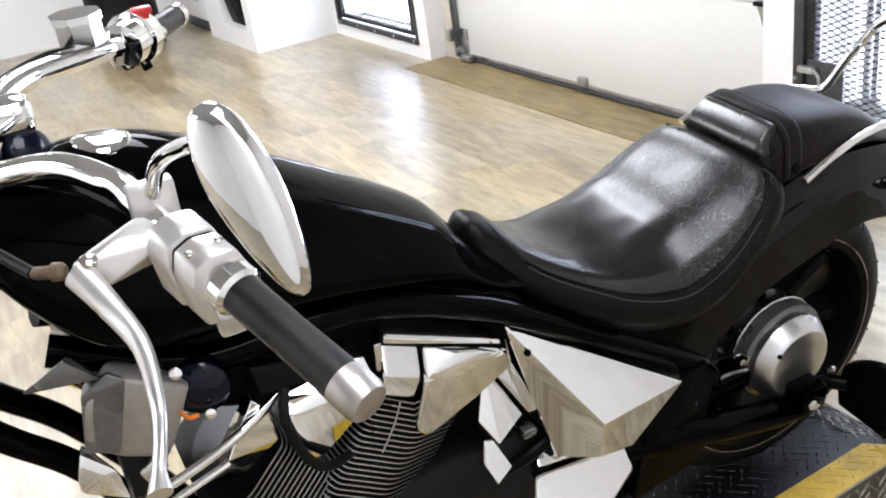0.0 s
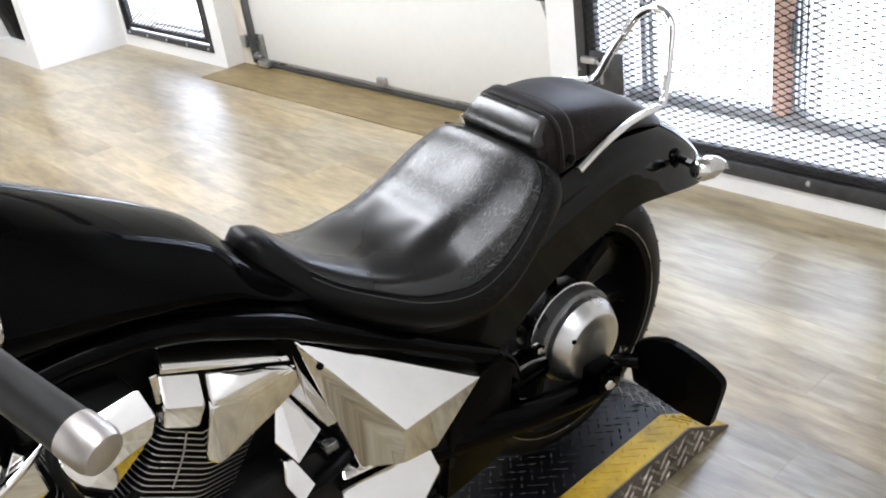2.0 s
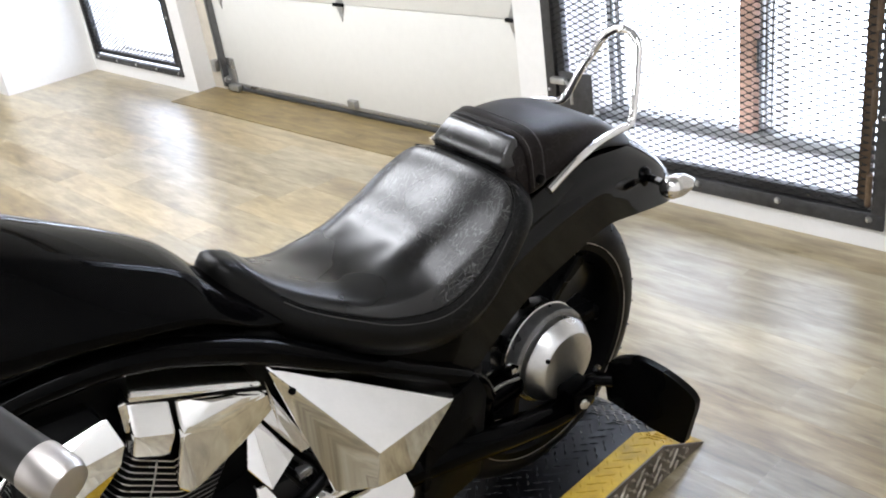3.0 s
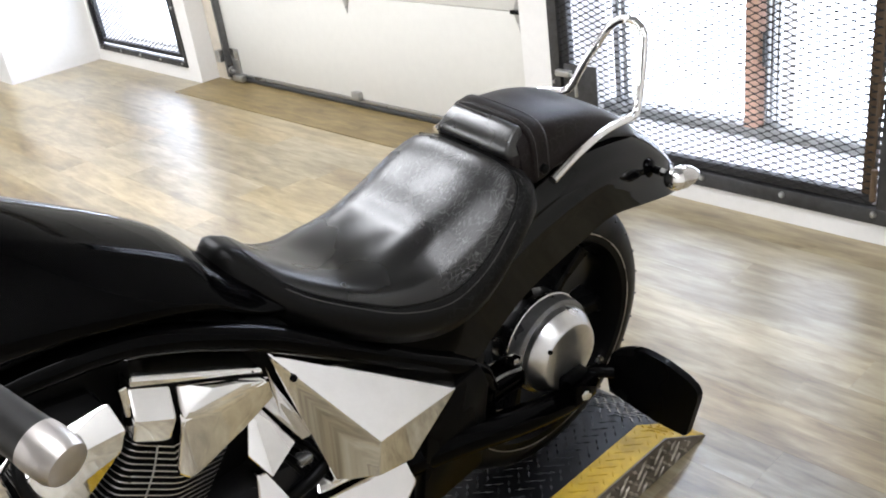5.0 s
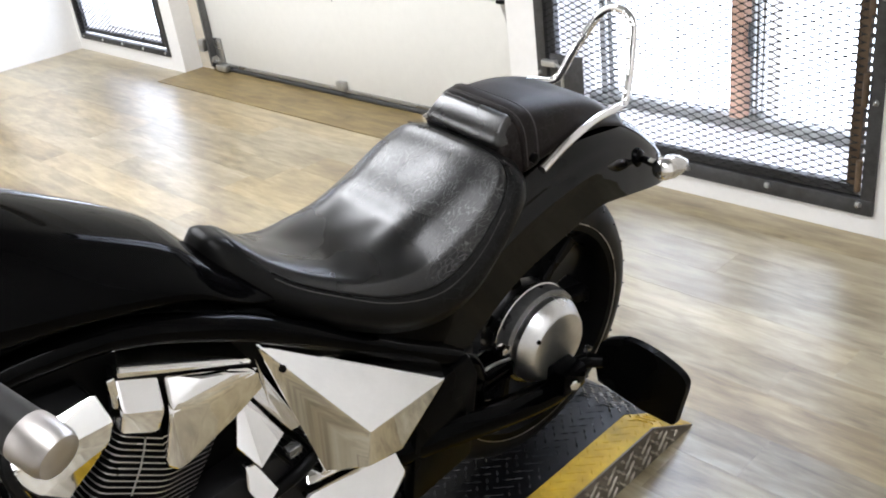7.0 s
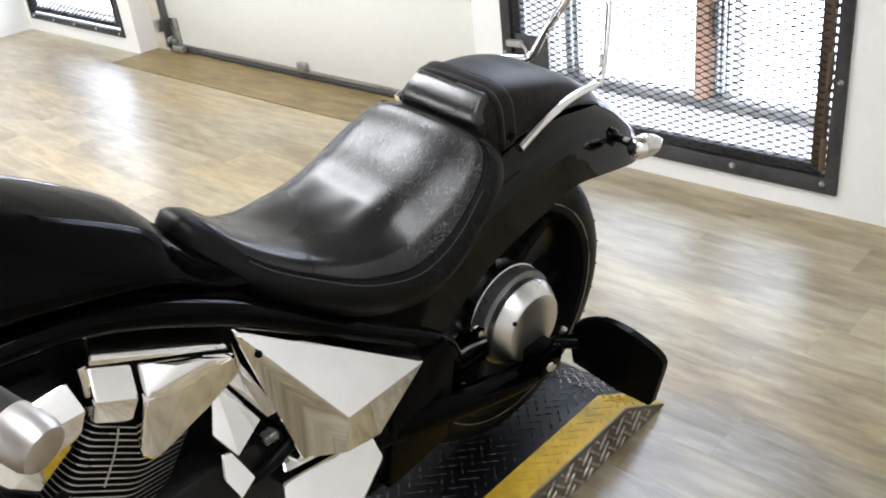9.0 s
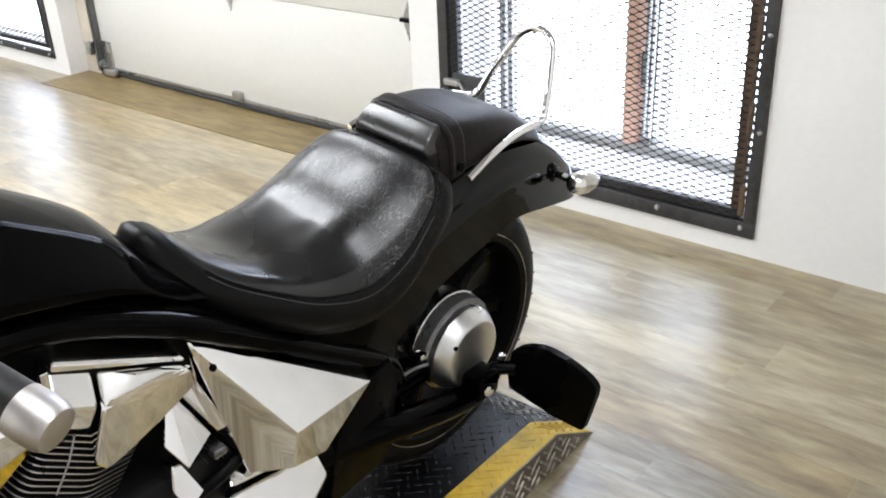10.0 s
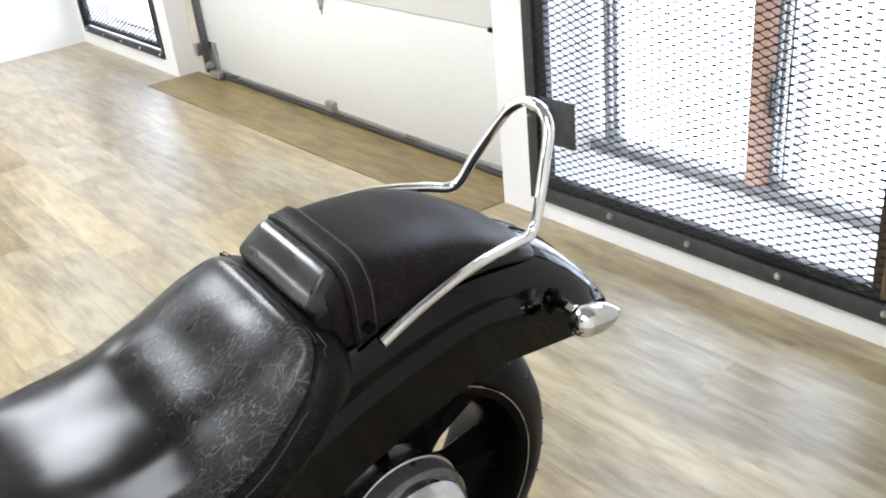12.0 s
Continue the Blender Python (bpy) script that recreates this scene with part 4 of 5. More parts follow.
# turn signals
for s in (1, -1):
    stalk = part("signal_stalk", tubed([(s * 0.080, 0.272, 0.634), (s * 0.148, 0.272, 0.634)], 0.0085, 12, 2), SATIN, bike)
    sig = part("turn_signal", lathed([(-0.030, 0.004), (-0.026, 0.015), (-0.012, 0.023), (0.010, 0.024), (0.032, 0.019), (0.050, 0.010), (0.056, 0.003)], (s * 0.172, 0.275, 0.634), (s * 0.10, 1.0, -0.12), 24), LENS, bike, "silver teardrop turn signal")
    part("signal_rim", lathed([(-0.031, 0.010), (-0.027, 0.0165), (-0.018, 0.0222), (-0.012, 0.0238)], (s * 0.172, 0.275, 0.634), (s * 0.10, 1.0, -0.12), 24), CHROME, sig)

part("stalk_base", lathed([(-0.012, 0.021), (0.0, 0.021), (0.006, 0.018), (0.010, 0.010), (0.011, 0.0)], (0.110, 0.258, 0.640), (1, 0.15, 0.1), 24), BLACK, fender, "glossy black round stalk base")
part("stalk_nut", lathed([(0, 0.0095), (0.012, 0.0095), (0.014, 0.007)], (0.132, 0.272, 0.634), (1, 0, 0), 6), CHROME, fender)

# rear wheel
AX = Vector((0, 0, 0.330))
wheel = part("rear_wheel", lathed([(-0.085, 0.236), (-0.092, 0.241), (-0.090, 0.226), (-0.060, 0.205), (0.060, 0.205), (0.090, 0.226), (0.092, 0.241), (0.085, 0.236), (0.060, 0.215), (-0.060, 0.215), (-0.085, 0.236)], AX, (1, 0, 0), 72, False), SATIN, bike, "black alloy rear wheel")
prof = [(s * x, r) for s, rows in ((-1, 0), (1, 1)) for x, r in (((0.084, 0.236), (0.089, 0.250), (0.088, 0.264), (0.080, 0.284), (0.061, 0.301), (0.034, 0.313), (0.010, 0.3175))[::-1 if rows else 1])]
part("tyre", lathed(prof, AX, (1, 0, 0), 96, False), TYRE, wheel, "wide black rear tyre")
part("rim_edge", lathed([(0.0905, 0.2420), (0.0932, 0.2420), (0.0932, 0.2402), (0.0905, 0.2402), (0.0905, 0.2420)], AX, (1, 0, 0), 72, False), ALLOYGREY, wheel, "bare machined rim edge")
for k in range(7):
    a = 2 * math.pi * (k - 0.12) / 7
    d, q = Vector((0, math.cos(a), math.sin(a))), Vector((0, -math.sin(a), math.cos(a)))
    pts = []
    for r, w, x0, x1 in ((0.055, 0.026, -0.02, 0.045), (0.13, 0.014, -0.005, 0.045), (0.212, 0.024, -0.015, 0.055)):
        pts.append([AX + d * r + q * w + Vector((x0, 0, 0)), AX + d * r + q * w * 0.7 + Vector((x1, 0, 0)), AX + d * r - q * w * 0.7 + Vector((x1, 0, 0)), AX + d * r - q * w + Vector((x0, 0, 0))])
    bm = skin(bmesh.new(), pts)
    bmesh.ops.bevel(bm, geom=list(bm.edges), offset=0.004, segments=1, affect="EDGES")
    part("spoke", bm, SATIN, wheel)
part("hub", lathed([(-0.06, 0.05), (-0.05, 0.062), (0.02, 0.066), (0.03, 0.06)], AX, (1, 0, 0), 40), SATIN, wheel)
grooves = bmesh.new()
for k in range(30):
    for s in (1, -1):
        a = 2 * math.pi * k / 30 + (0.09 if s < 0 else 0)
        pts = []
        for i in range(5):
            f = i / 4
            x = s * (0.028 + 0.055 * f)
            r = curve(abs(x), [(0, 0.3175), (0.034, 0.313), (0.061, 0.301), (0.080, 0.284)]) - 0.0019
            ang = a + 0.16 * f
            pts.append(AX + Vector((x, r * math.cos(ang), r * math.sin(ang))))
        tube(grooves, pts, 0.0022, 5, 1)
part("tread_groove", grooves, SEAL, wheel)["kind"] = "stuff"

# shaft drive housing and swingarm
drive = part("final_drive", lathed([(0.015, 0.060), (0.020, 0.096), (0.030, 0.103), (0.056, 0.103), (0.060, 0.099)], AX, (1, 0, 0), 56), DARKALLOY, bike, "dark final drive housing")
part("drive_ring", lathed([(0.0605, 0.098), (0.0605, 0.1045), (0.088, 0.1045), (0.098, 0.1030), (0.101, 0.099), (0.1015, 0.091)], AX, (1, 0, 0), 56), ALLOYDARK, drive, "dark grey machined ring")
part("drive_ring", lathed([(0.0605, 0.1046), (0.0605, 0.1075), (0.070, 0.1075), (0.072, 0.1046)], AX, (1, 0, 0), 56), BRUSHED, drive, "bare machined lip")
part("drive_cap", lathed([(0.1012, 0.0925), (0.115, 0.0920), (0.118, 0.0905), (0.141, 0.075), (0.1445, 0.071), (0.146, 0.065), (0.1475, 0.030), (0.1475, 0.0)], AX, (1, 0, 0), 64), SPUN, drive, "polished aluminium end cap", 22)
part("cap_screw", lathed([(0, 0.005), (0.003, 0.005), (0.0035, 0.002)], AX + Vector((0.142, -0.058, 0.042)), (1, -0.3, 0.2), 10), SATIN, drive)
part("drive_tab", boxed((0.090, -0.125, 0.355), (0.112, -0.100, 0.372), bevel=0.004), CHROME, drive)
for s in (1, -1):
    part("swingarm", tubed([(s * 0.10, -0.42, 0.30), (s * 0.135, -0.30, 0.300), (s * 0.150, -0.15, 0.262), (s * 0.155, -0.02, 0.238), (s * 0.150, 0.06, 0.250)], [0.036, 0.034, 0.030, 0.028, 0.022], 16), BLACK, bike, "gloss black swingarm")
part("frame_plate", hulled([(x, y, z) for x in (0.118, 0.150) for y, z in ((-0.370, 0.430), (-0.245, 0.452), (-0.225, 0.400), (-0.250, 0.215), (-0.400, 0.190))], 0.008, 2), SATIN, bike, "black frame side plate")
part("drive_arm", tubed([(0.09, -0.40, 0.34), (0.09, -0.25, 0.325), (0.08, -0.10, 0.315)], 0.036, 16), BLACK, bike)
part("pivot_bolt", lathed([(0, 0.014), (0.006, 0.014), (0.008, 0.009)], (0.128, -0.225, 0.385), (1, 0, 0), 12), CHROME, bike)
part("frame_boss", hulled([(0.10, -0.29, 0.44), (0.135, -0.29, 0.44), (0.135, -0.22, 0.455), (0.10, -0.22, 0.455), (0.135, -0.27, 0.40), (0.135, -0.235, 0.40), (0.10, -0.27, 0.40), (0.10, -0.235, 0.40)], 0.004), DARKALLOY, bike)
part("brake_cable", tubed([(0.130, -0.225, 0.372), (0.128, -0.17, 0.372), (0.120, -0.115, 0.352)], 0.0032, 8), ZINC, bike, "thin braided cable")

# side plate bracket
crown = [(p.x, p.z) for p in path([(0.188, 0.073, 0.300), (0.200, 0.073, 0.337), (0.255, 0.073, 0.370), (0.315, 0.073, 0.374), (0.372, 0.073, 0.362), (0.394, 0.073, 0.346), (0.396, 0.073, 0.325)], 5)]
plate = part("number_plate_bracket", slab([(0.186, 0.270), *crown, (0.382, 0.236), (0.376, 0.230), (0.306, 0.224), (0.195, 0.232)], 0.066, 0.082, "y", 0.003), SATIN, bike, "black side-mounted plate bracket")
part("bracket_arm", tubed([(0.150, 0.03, 0.262), (0.175, 0.045, 0.285), (0.205, 0.066, 0.290)], 0.015, 12), SATIN, plate)
part("bracket_block", boxed((0.140, -0.035, 0.245), (0.195, 0.03, 0.300), bevel=0.008), BLACK, plate)
part("bracket_bolt", lathed([(0, 0.012), (0.006, 0.012), (0.008, 0.007), (0.008, 0.003)], (0.196, -0.012, 0.272), (1, -0.3, 0.1), 6), CHROME, plate)
part("bracket_bolt", lathed([(0, 0.007), (0.012, 0.007)], (0.180, 0.045, 0.312), (0.3, 0, 1), 8), CHROME, plate)

# air box cover: chrome wedge
A, B, C = (0.086, -0.622, 0.655), (0.199, -0.350, 0.491), (0.203, -0.512, 0.482)
cover = part("air_box_cover", hulled([A, B, C, (0.197, -0.518, 0.408), (0.145, -0.569, 0.395), (0.194, -0.448, 0.394), (0.049, -0.594, 0.636), (0.101, -0.535, 0.372), (0.141, -0.305, 0.461), (0.150, -0.414, 0.371), (0.131, -0.468, 0.374)], 0.0030, 2), CHROME, bike, "faceted chrome air box cover", 14)
part("cover_screw", lathed([(0, 0.006), (0.004, 0.006)], (0.118, -0.598, 0.612), (0.6, -0.7, 0.1), 10), SATIN, cover)
low = part("lower_cover", hulled([(0.150, -0.610, 0.374), (0.150, -0.428, 0.352), (0.176, -0.427, 0.316), (0.208, -0.52, 0.272), (0.208, -0.655, 0.262), (0.14, -0.44, 0.27), (0.14, -0.66, 0.20), (0.08, -0.43, 0.35), (0.08, -0.610, 0.374), (0.08, -0.45, 0.25), (0.08, -0.66, 0.2)], 0.0035, 2), CHROME, bike, "faceted chrome lower engine cover", 14)
part("cover_strip", hulled([(0.125, -0.590, 0.404), (0.140, -0.50, 0.380), (0.146, -0.47, 0.366), (0.146, -0.605, 0.388), (0.09, -0.590, 0.40), (0.09, -0.50, 0.36)], 0.003), CHROME, low, "", 14)
part("engine_case", hulled([(sx * w, y, z) for sx in (-1, 1) for w, y, z in ((0.10, -1.10, 0.24), (0.13, -0.95, 0.20), (0.13, -0.45, 0.20), (0.11, -0.42, 0.40), (0.11, -0.62, 0.45), (0.10, -1.08, 0.42))], 0.02), DARKALLOY, bike, "dark engine crankcase")


def cylinder(name, centre, tilt, low, high, outline, pitch=0.0094):
    """A finned cylinder along a slanting axis, each fin a plate of its own with a flat side and eased corners."""
    d = Vector((0, tilt, 0.82)).normalized()
    side = Vector((0, d.z, -d.y))
    o = Vector(centre)
    body = part(name, lathed([(low - 0.03, 0.062), (low, 0.068), (high, 0.066)], o, d, 32), DARKALLOY, bike, "finned engine cylinder")
    ring = []
    count = len(outline)
    for i in range(count):
        a, b, c = (Vector((*outline[(i + k) % count], 0)) for k in (-1, 0, 1))
        for f in (0.0, 0.25, 0.5, 0.75, 1.0):
            cut = 0.16
            p, q = b + (a - b) * cut, b + (c - b) * cut
            w = p * (1 - f) ** 2 + b * 2 * f * (1 - f) + q * f * f
            ring.append(Vector((w.x, 0, 0)) + side * w.y)
    steps = int((high - low) / pitch)
    for k in range(steps):
        g = o + d * (low + pitch * k)
        bm = skin(bmesh.new(), [[g + p * 0.985 for p in ring], [g + d * 0.0008 + p for p in ring], [g + d * 0.0032 + p for p in ring], [g + d * 0.0040 + p * 0.985 for p in ring]])
        fin = part("fin", bm, DARKALLOY, body)
        fin.data.materials.append(FIN)
        for f in fin.data.polygons:
            if len(f.vertices) == 4 and abs(f.normal.dot(d)) < 0.75:
                f.material_index = 1
    return body


rear_cyl = cylinder("rear_cylinder", (0, -0.791, 0.550), 0.57, -0.21, 0.060, [(0.122, -0.112), (0.127, -0.01), (0.066, 0.105), (-0.066, 0.105), (-0.127, -0.01), (-0.122, -0.112)])
part("fin_stud", tubed([(0.1275, -0.862, 0.550), (0.1285, -0.838, 0.592), (0.1275, -0.822, 0.632)], 0.0014, 8, 2), FIN, rear_cyl)
cylinder("front_cylinder", (0, -1.009, 0.515), -0.57, -0.16, 0.085, [(0.110, -0.082), (0.124, -0.01), (0.100, 0.075), (-0.100, 0.075), (-0.124, -0.01), (-0.110, -0.082)])

# rear head covers
head = part("rear_head_cover", hulled([(0.128, -0.835, 0.752), (0.134, -0.655, 0.668), (0.085, -0.815, 0.772), (0.090, -0.668, 0.700), (0.02, -0.80, 0.775), (0.02, -0.67, 0.705), (0.128, -0.838, 0.742), (0.134, -0.650, 0.660), (0, -0.82, 0.72), (0, -0.66, 0.65)], 0.003, 2), CHROME, bike, "faceted chrome cylinder head cover", 14)
part("head_gasket", hulled([(0.122, -0.835, 0.7415), (0.130, -0.655, 0.659), (0.120, -0.850, 0.66), (0.120, -0.66, 0.62), (0.0, -0.83, 0.74), (0.0, -0.66, 0.66), (0.0, -0.84, 0.62), (0.0, -0.66, 0.60)]), SATIN, head)
part("head_side_panel", hulled([(0.120, -0.838, 0.738), (0.122, -0.784, 0.713), (0.148, -0.850, 0.702), (0.150, -0.795, 0.676), (0.143, -0.858, 0.667), (0.145, -0.810, 0.640), (0.10, -0.84, 0.73), (0.10, -0.80, 0.65), (0.10, -0.85, 0.665)], 0.004, 2), CHROME, head, "", 14)
part("head_side_panel", hulled([(0.124, -0.777, 0.710), (0.146, -0.735, 0.691), (0.151, -0.652, 0.664), (0.152, -0.790, 0.671), (0.152, -0.735, 0.650), (0.148, -0.650, 0.640), (0.144, -0.645, 0.622), (0.144, -0.812, 0.580), (0.144, -0.792, 0.556), (0.144, -0.705, 0.592), (0.10, -0.78, 0.70), (0.10, -0.66, 0.64), (0.10, -0.79, 0.57)], 0.004, 2), CHROME, head, "", 14)
part("head_screw", lathed([(0, 0.006), (0.005, 0.006), (0.006, 0.003)], (0.140, -0.655, 0.652), (1, 0.2, 0.5), 10), SATIN, head)
part("head_bracket", boxed((0.124, -0.853, 0.700), (0.132, -0.841, 0.748), bevel=0.003), CHROME, head)
fhead = part("front_head_cover", hulled([(0.105, -1.020, 0.765), (0.105, -0.880, 0.745), (0.128, -1.015, 0.735), (0.128, -0.868, 0.722), (0.0, -1.01, 0.765), (0, -0.88, 0.745), (0.06, -1.03, 0.70), (0.06, -0.87, 0.69), (-0.06, -1.0, 0.70)], 0.0030, 2), SATIN, bike, "dark cylinder head", 14)
part("head_side_panel", hulled([(0.128, -0.988, 0.722), (0.126, -0.868, 0.735), (0.150, -0.992, 0.700), (0.150, -0.862, 0.700), (0.146, -0.872, 0.668), (0.137, -0.916, 0.636), (0.126, -0.948, 0.588), (0.126, -0.966, 0.594), (0.137, -0.980, 0.634), (0.10, -0.98, 0.72), (0.10, -0.875, 0.72), (0.10, -0.955, 0.60), (0.10, -0.90, 0.65)], 0.0025, 2), CHROME, fhead, "", 14)
part("head_side_panel", hulled([(0.128, -1.030, 0.735), (0.130, -1.012, 0.712), (0.150, -1.082, 0.672), (0.140, -1.008, 0.664), (0.120, -1.060, 0.612), (0.132, -1.095, 0.645), (0.10, -1.03, 0.73), (0.10, -1.01, 0.67), (0.10, -1.06, 0.62), (0.10, -1.08, 0.66)], 0.0025, 2), CHROME, fhead, "", 14)

# intake facets and small parts between the cylinder and the air box
intake = part("intake_cover", hulled([(0.088, -0.663, 0.600), (0.162, -0.683, 0.496), (0.134, -0.703, 0.534), (0.126, -0.617, 0.500), (0.06, -0.65, 0.59), (0.06, -0.66, 0.48), (0.06, -0.62, 0.50)], 0.0015, 1), CHROME, bike, "faceted chrome intake cover", 12)
part("intake_facet", hulled([(0.095, -0.642, 0.622), (0.085, -0.602, 0.585), (0.120, -0.577, 0.488), (0.130, -0.608, 0.500), (0.110, -0.652, 0.584), (0.05, -0.64, 0.62), (0.05, -0.58, 0.50)], 0.0015, 1), CHROME, intake, "", 12)
part("intake_facet", hulled([(0.130, -0.692, 0.484), (0.130, -0.676, 0.480), (0.156, -0.657, 0.432), (0.162, -0.690, 0.412), (0.142, -0.702, 0.445), (0.10, -0.69, 0.475), (0.10, -0.66, 0.43), (0.10, -0.69, 0.41)], 0.002, 1), CHROME, intake, "", 12)
part("intake_boot", hulled([(s * 0.004 + 0.050, y, z) for s in (-6, 1) for y, z in ((-0.72, 0.50), (-0.58, 0.52), (-0.55, 0.40), (-0.60, 0.33), (-0.74, 0.36))], 0.006), SATIN, intake)
part("intake_hose", tubed([(0.03, -0.60, 0.52), (0.05, -0.64, 0.45), (0.06, -0.70, 0.40), (0.05, -0.78, 0.36)], 0.024, 14), RUBBER, bike)
part("intake_hose", tubed([(0.12, -0.56, 0.42), (0.125, -0.61, 0.405), (0.11, -0.66, 0.38)], 0.012, 12), SATIN, bike)
part("clamp", boxed((0.108, -0.618, 0.444), (0.130, -0.592, 0.462), bevel=0.005), ALLOYDARK, bike)
for k in range(5):
    part("hose_rib", lathed([(-0.004, 0.030), (0, 0.034), (0.004, 0.030)], (0.085, -0.560 - 0.014 * k, 0.445 - 0.006 * k), (0.2, -1, -0.4), 20), RUBBER, bike)
part("spark_lead", tubed([(0.13, -0.985, 0.735), (0.150, -0.997, 0.705), (0.152, -0.988, 0.650), (0.148, -0.968, 0.602), (0.135, -0.940, 0.575), (0.11, -0.90, 0.56)], 0.0075, 10), RUBBER, bike)
part("lead_clip", hulled([(0.14, -0.985, 0.72), (0.14, -0.975, 0.70), (0.14, -0.95, 0.715), (0.13, -0.97, 0.70), (0.13, -0.98, 0.72)]), CHROME, bike)

# radiator and front of frame
rad = part("radiator", boxed((-0.12, -1.205, 0.48), (0.12, -1.165, 0.80), bevel=0.012), DARKALLOY, bike, "dark radiator with grey side covers")
for s in (1, -1):
    part("radiator_cover", hulled([(s * x, y, z) for x, y, z in ((0.132, -1.185, 0.848), (0.130, -1.222, 0.826), (0.130, -1.236, 0.770), (0.132, -1.205, 0.730), (0.136, -1.145, 0.700), (0.136, -1.098, 0.800), (0.09, -1.18, 0.85), (0.09, -1.22, 0.75), (0.09, -1.10, 0.79), (0.09, -1.15, 0.70))], 0.006), ALLOYGREY, rad, "flat grey side cover")
    part("cover_trim", hulled([(s * x, y, z) for x, y, z in ((0.128, -1.245, 0.755), (0.140, -1.210, 0.718), (0.132, -1.262, 0.700), (0.140, -1.205, 0.665), (0.10, -1.24, 0.75), (0.10, -1.21, 0.67))], 0.004), CHROME, rad)
part("cover_edge", hulled([(0.128, -1.222, 0.832), (0.128, -1.187, 0.853), (0.1375, -1.168, 0.842), (0.1375, -1.200, 0.738), (0.128, -1.238, 0.752), (0.10, -1.215, 0.83), (0.10, -1.18, 0.84), (0.10, -1.23, 0.75)], 0.002), ALLOYDARK, rad, "dark bevelled edge", 14)
part("coolant_cover", lathed([(-0.03, 0.030), (-0.01, 0.040), (0.010, 0.038), (0.020, 0.028), (0.024, 0.012), (0.024, 0.0)], (0.110, -1.085, 0.775), (1, -0.3, 0.1), 32), NAVY, bike, "glossy dark blue round cover")
part("cover_bolt", lathed([(0, 0.007), (0.005, 0.007), (0.007, 0.003)], (0.142, -1.085, 0.752), (1, -0.2, 0.2), 12), CHROME, bike)
part("cover_bolt", lathed([(0, 0.008), (0.006, 0.008), (0.008, 0.004)], (0.138, -1.112, 0.826), (1, -0.2, 0.4), 12), CHROME, bike)
part("chrome_pipe", tubed([(0.13, -1.21, 0.645), (0.145, -1.14, 0.672), (0.148, -1.06, 0.705), (0.12, -0.99, 0.722)], 0.0068, 12), CHROME, bike)
part("chrome_pipe", tubed([(0.14, -1.23, 0.62), (0.15, -1.16, 0.645), (0.15, -1.08, 0.668)], 0.0055, 12), CHROME, bike)
part("coolant_joint", hulled([(0.14, -1.19, 0.700), (0.14, -1.165, 0.715), (0.145, -1.15, 0.695), (0.145, -1.18, 0.675), (0.11, -1.18, 0.70), (0.11, -1.15, 0.69)], 0.005), BRUSHED, bike)
part("amber_lens", tubed([(0.140, -1.120, 0.768), (0.143, -1.112, 0.757), (0.143, -1.100, 0.756)], 0.0030, 8), AMBER, bike)
part("front_shroud", hulled([(0.110, -1.284, 0.852), (0.125, -1.193, 0.845), (0.120, -1.227, 0.884), (0.09, -1.21, 0.85), (0.09, -1.22, 0.87)], 0.002), ALLOYDARK, bike, "dark pointed trim")
for s in (1, -1):
    part("fork_leg", tubed([(s * 0.10, -1.36, 1.06), (s * 0.10, -1.62, 0.66), (s * 0.10, -1.80, 0.33)], [0.026, 0.026, 0.032], 18, 4), CHROME, bike, "chrome fork leg")
fw = part("front_wheel", lathed([(-0.03, 0.272), (-0.034, 0.280), (-0.02, 0.255), (0.02, 0.255), (0.034, 0.280), (0.03, 0.272), (-0.03, 0.272)], (0, -1.80, 0.345), (1, 0, 0), 64, False), SATIN, bike, "black front wheel")
part("tyre", lathed([(-0.03, 0.275), (-0.046, 0.30), (-0.036, 0.33), (0, 0.345), (0.036, 0.33), (0.046, 0.30), (0.03, 0.275)], (0, -1.80, 0.345), (1, 0, 0), 64, False), TYRE, fw)
for k in range(7):
    a = 2 * math.pi * k / 7
    part("spoke", tubed([(0, -1.80 + 0.04 * math.cos(a), 0.345 + 0.04 * math.sin(a)), (0, -1.80 + 0.26 * math.cos(a), 0.345 + 0.26 * math.sin(a))], [0.014, 0.01], 8, 2), SATIN, fw)

# handlebar
bar_left = [(0.030, -1.235, 1.085), (0.100, -1.167, 1.108), (0.193, -1.126, 1.115), (0.255, -1.113, 1.117), (0.315, -1.100, 1.113), (0.434, -1.073, 1.099)]
bar_right = [(0.03, -1.235, 1.085), (-0.05, -1.225, 1.110), (-0.15, -1.165, 1.124), (-0.25, -1.040, 1.108), (-0.32, -0.965, 1.094), (-0.36, -0.938, 1.088)]
part("handlebar", tubed(bar_left, 0.0160, 18), CHROME, bike, "chrome pulled-back handlebar")
part("handlebar", tubed(bar_right, 0.0160, 18), CHROME, bike, "chrome pulled-back handlebar")
part("riser_clamp", boxed((-0.055, -1.225, 1.104), (-0.005, -1.165, 1.150), bevel=0.014, segments=3), CHROME, bike)
part("ignition_cover", lathed([(-0.020, 0.020), (0.0, 0.030), (0.016, 0.028), (0.026, 0.018), (0.030, 0.0)], (-0.020, -1.188, 1.082), (0.7, 0.6, 0.3), 24), NAVY, bike, "glossy dark round cover")
part("riser_clamp", boxed((-0.050, -1.260, 1.03), (-0.010, -1.185, 1.085), bevel=0.010), SATIN, bike)
g0, g1 = Vector((0.427, -1.075, 1.096)), Vector((0.552, -1.034, 1.060))
gd = (g1 - g0).normalized()
grip = part("handgrip", tubed([g0, (g0 + g1) / 2, g1], [0.0190, 0.0182, 0.0190], 28, 6), GRIP, bike, "black rubber handgrip")
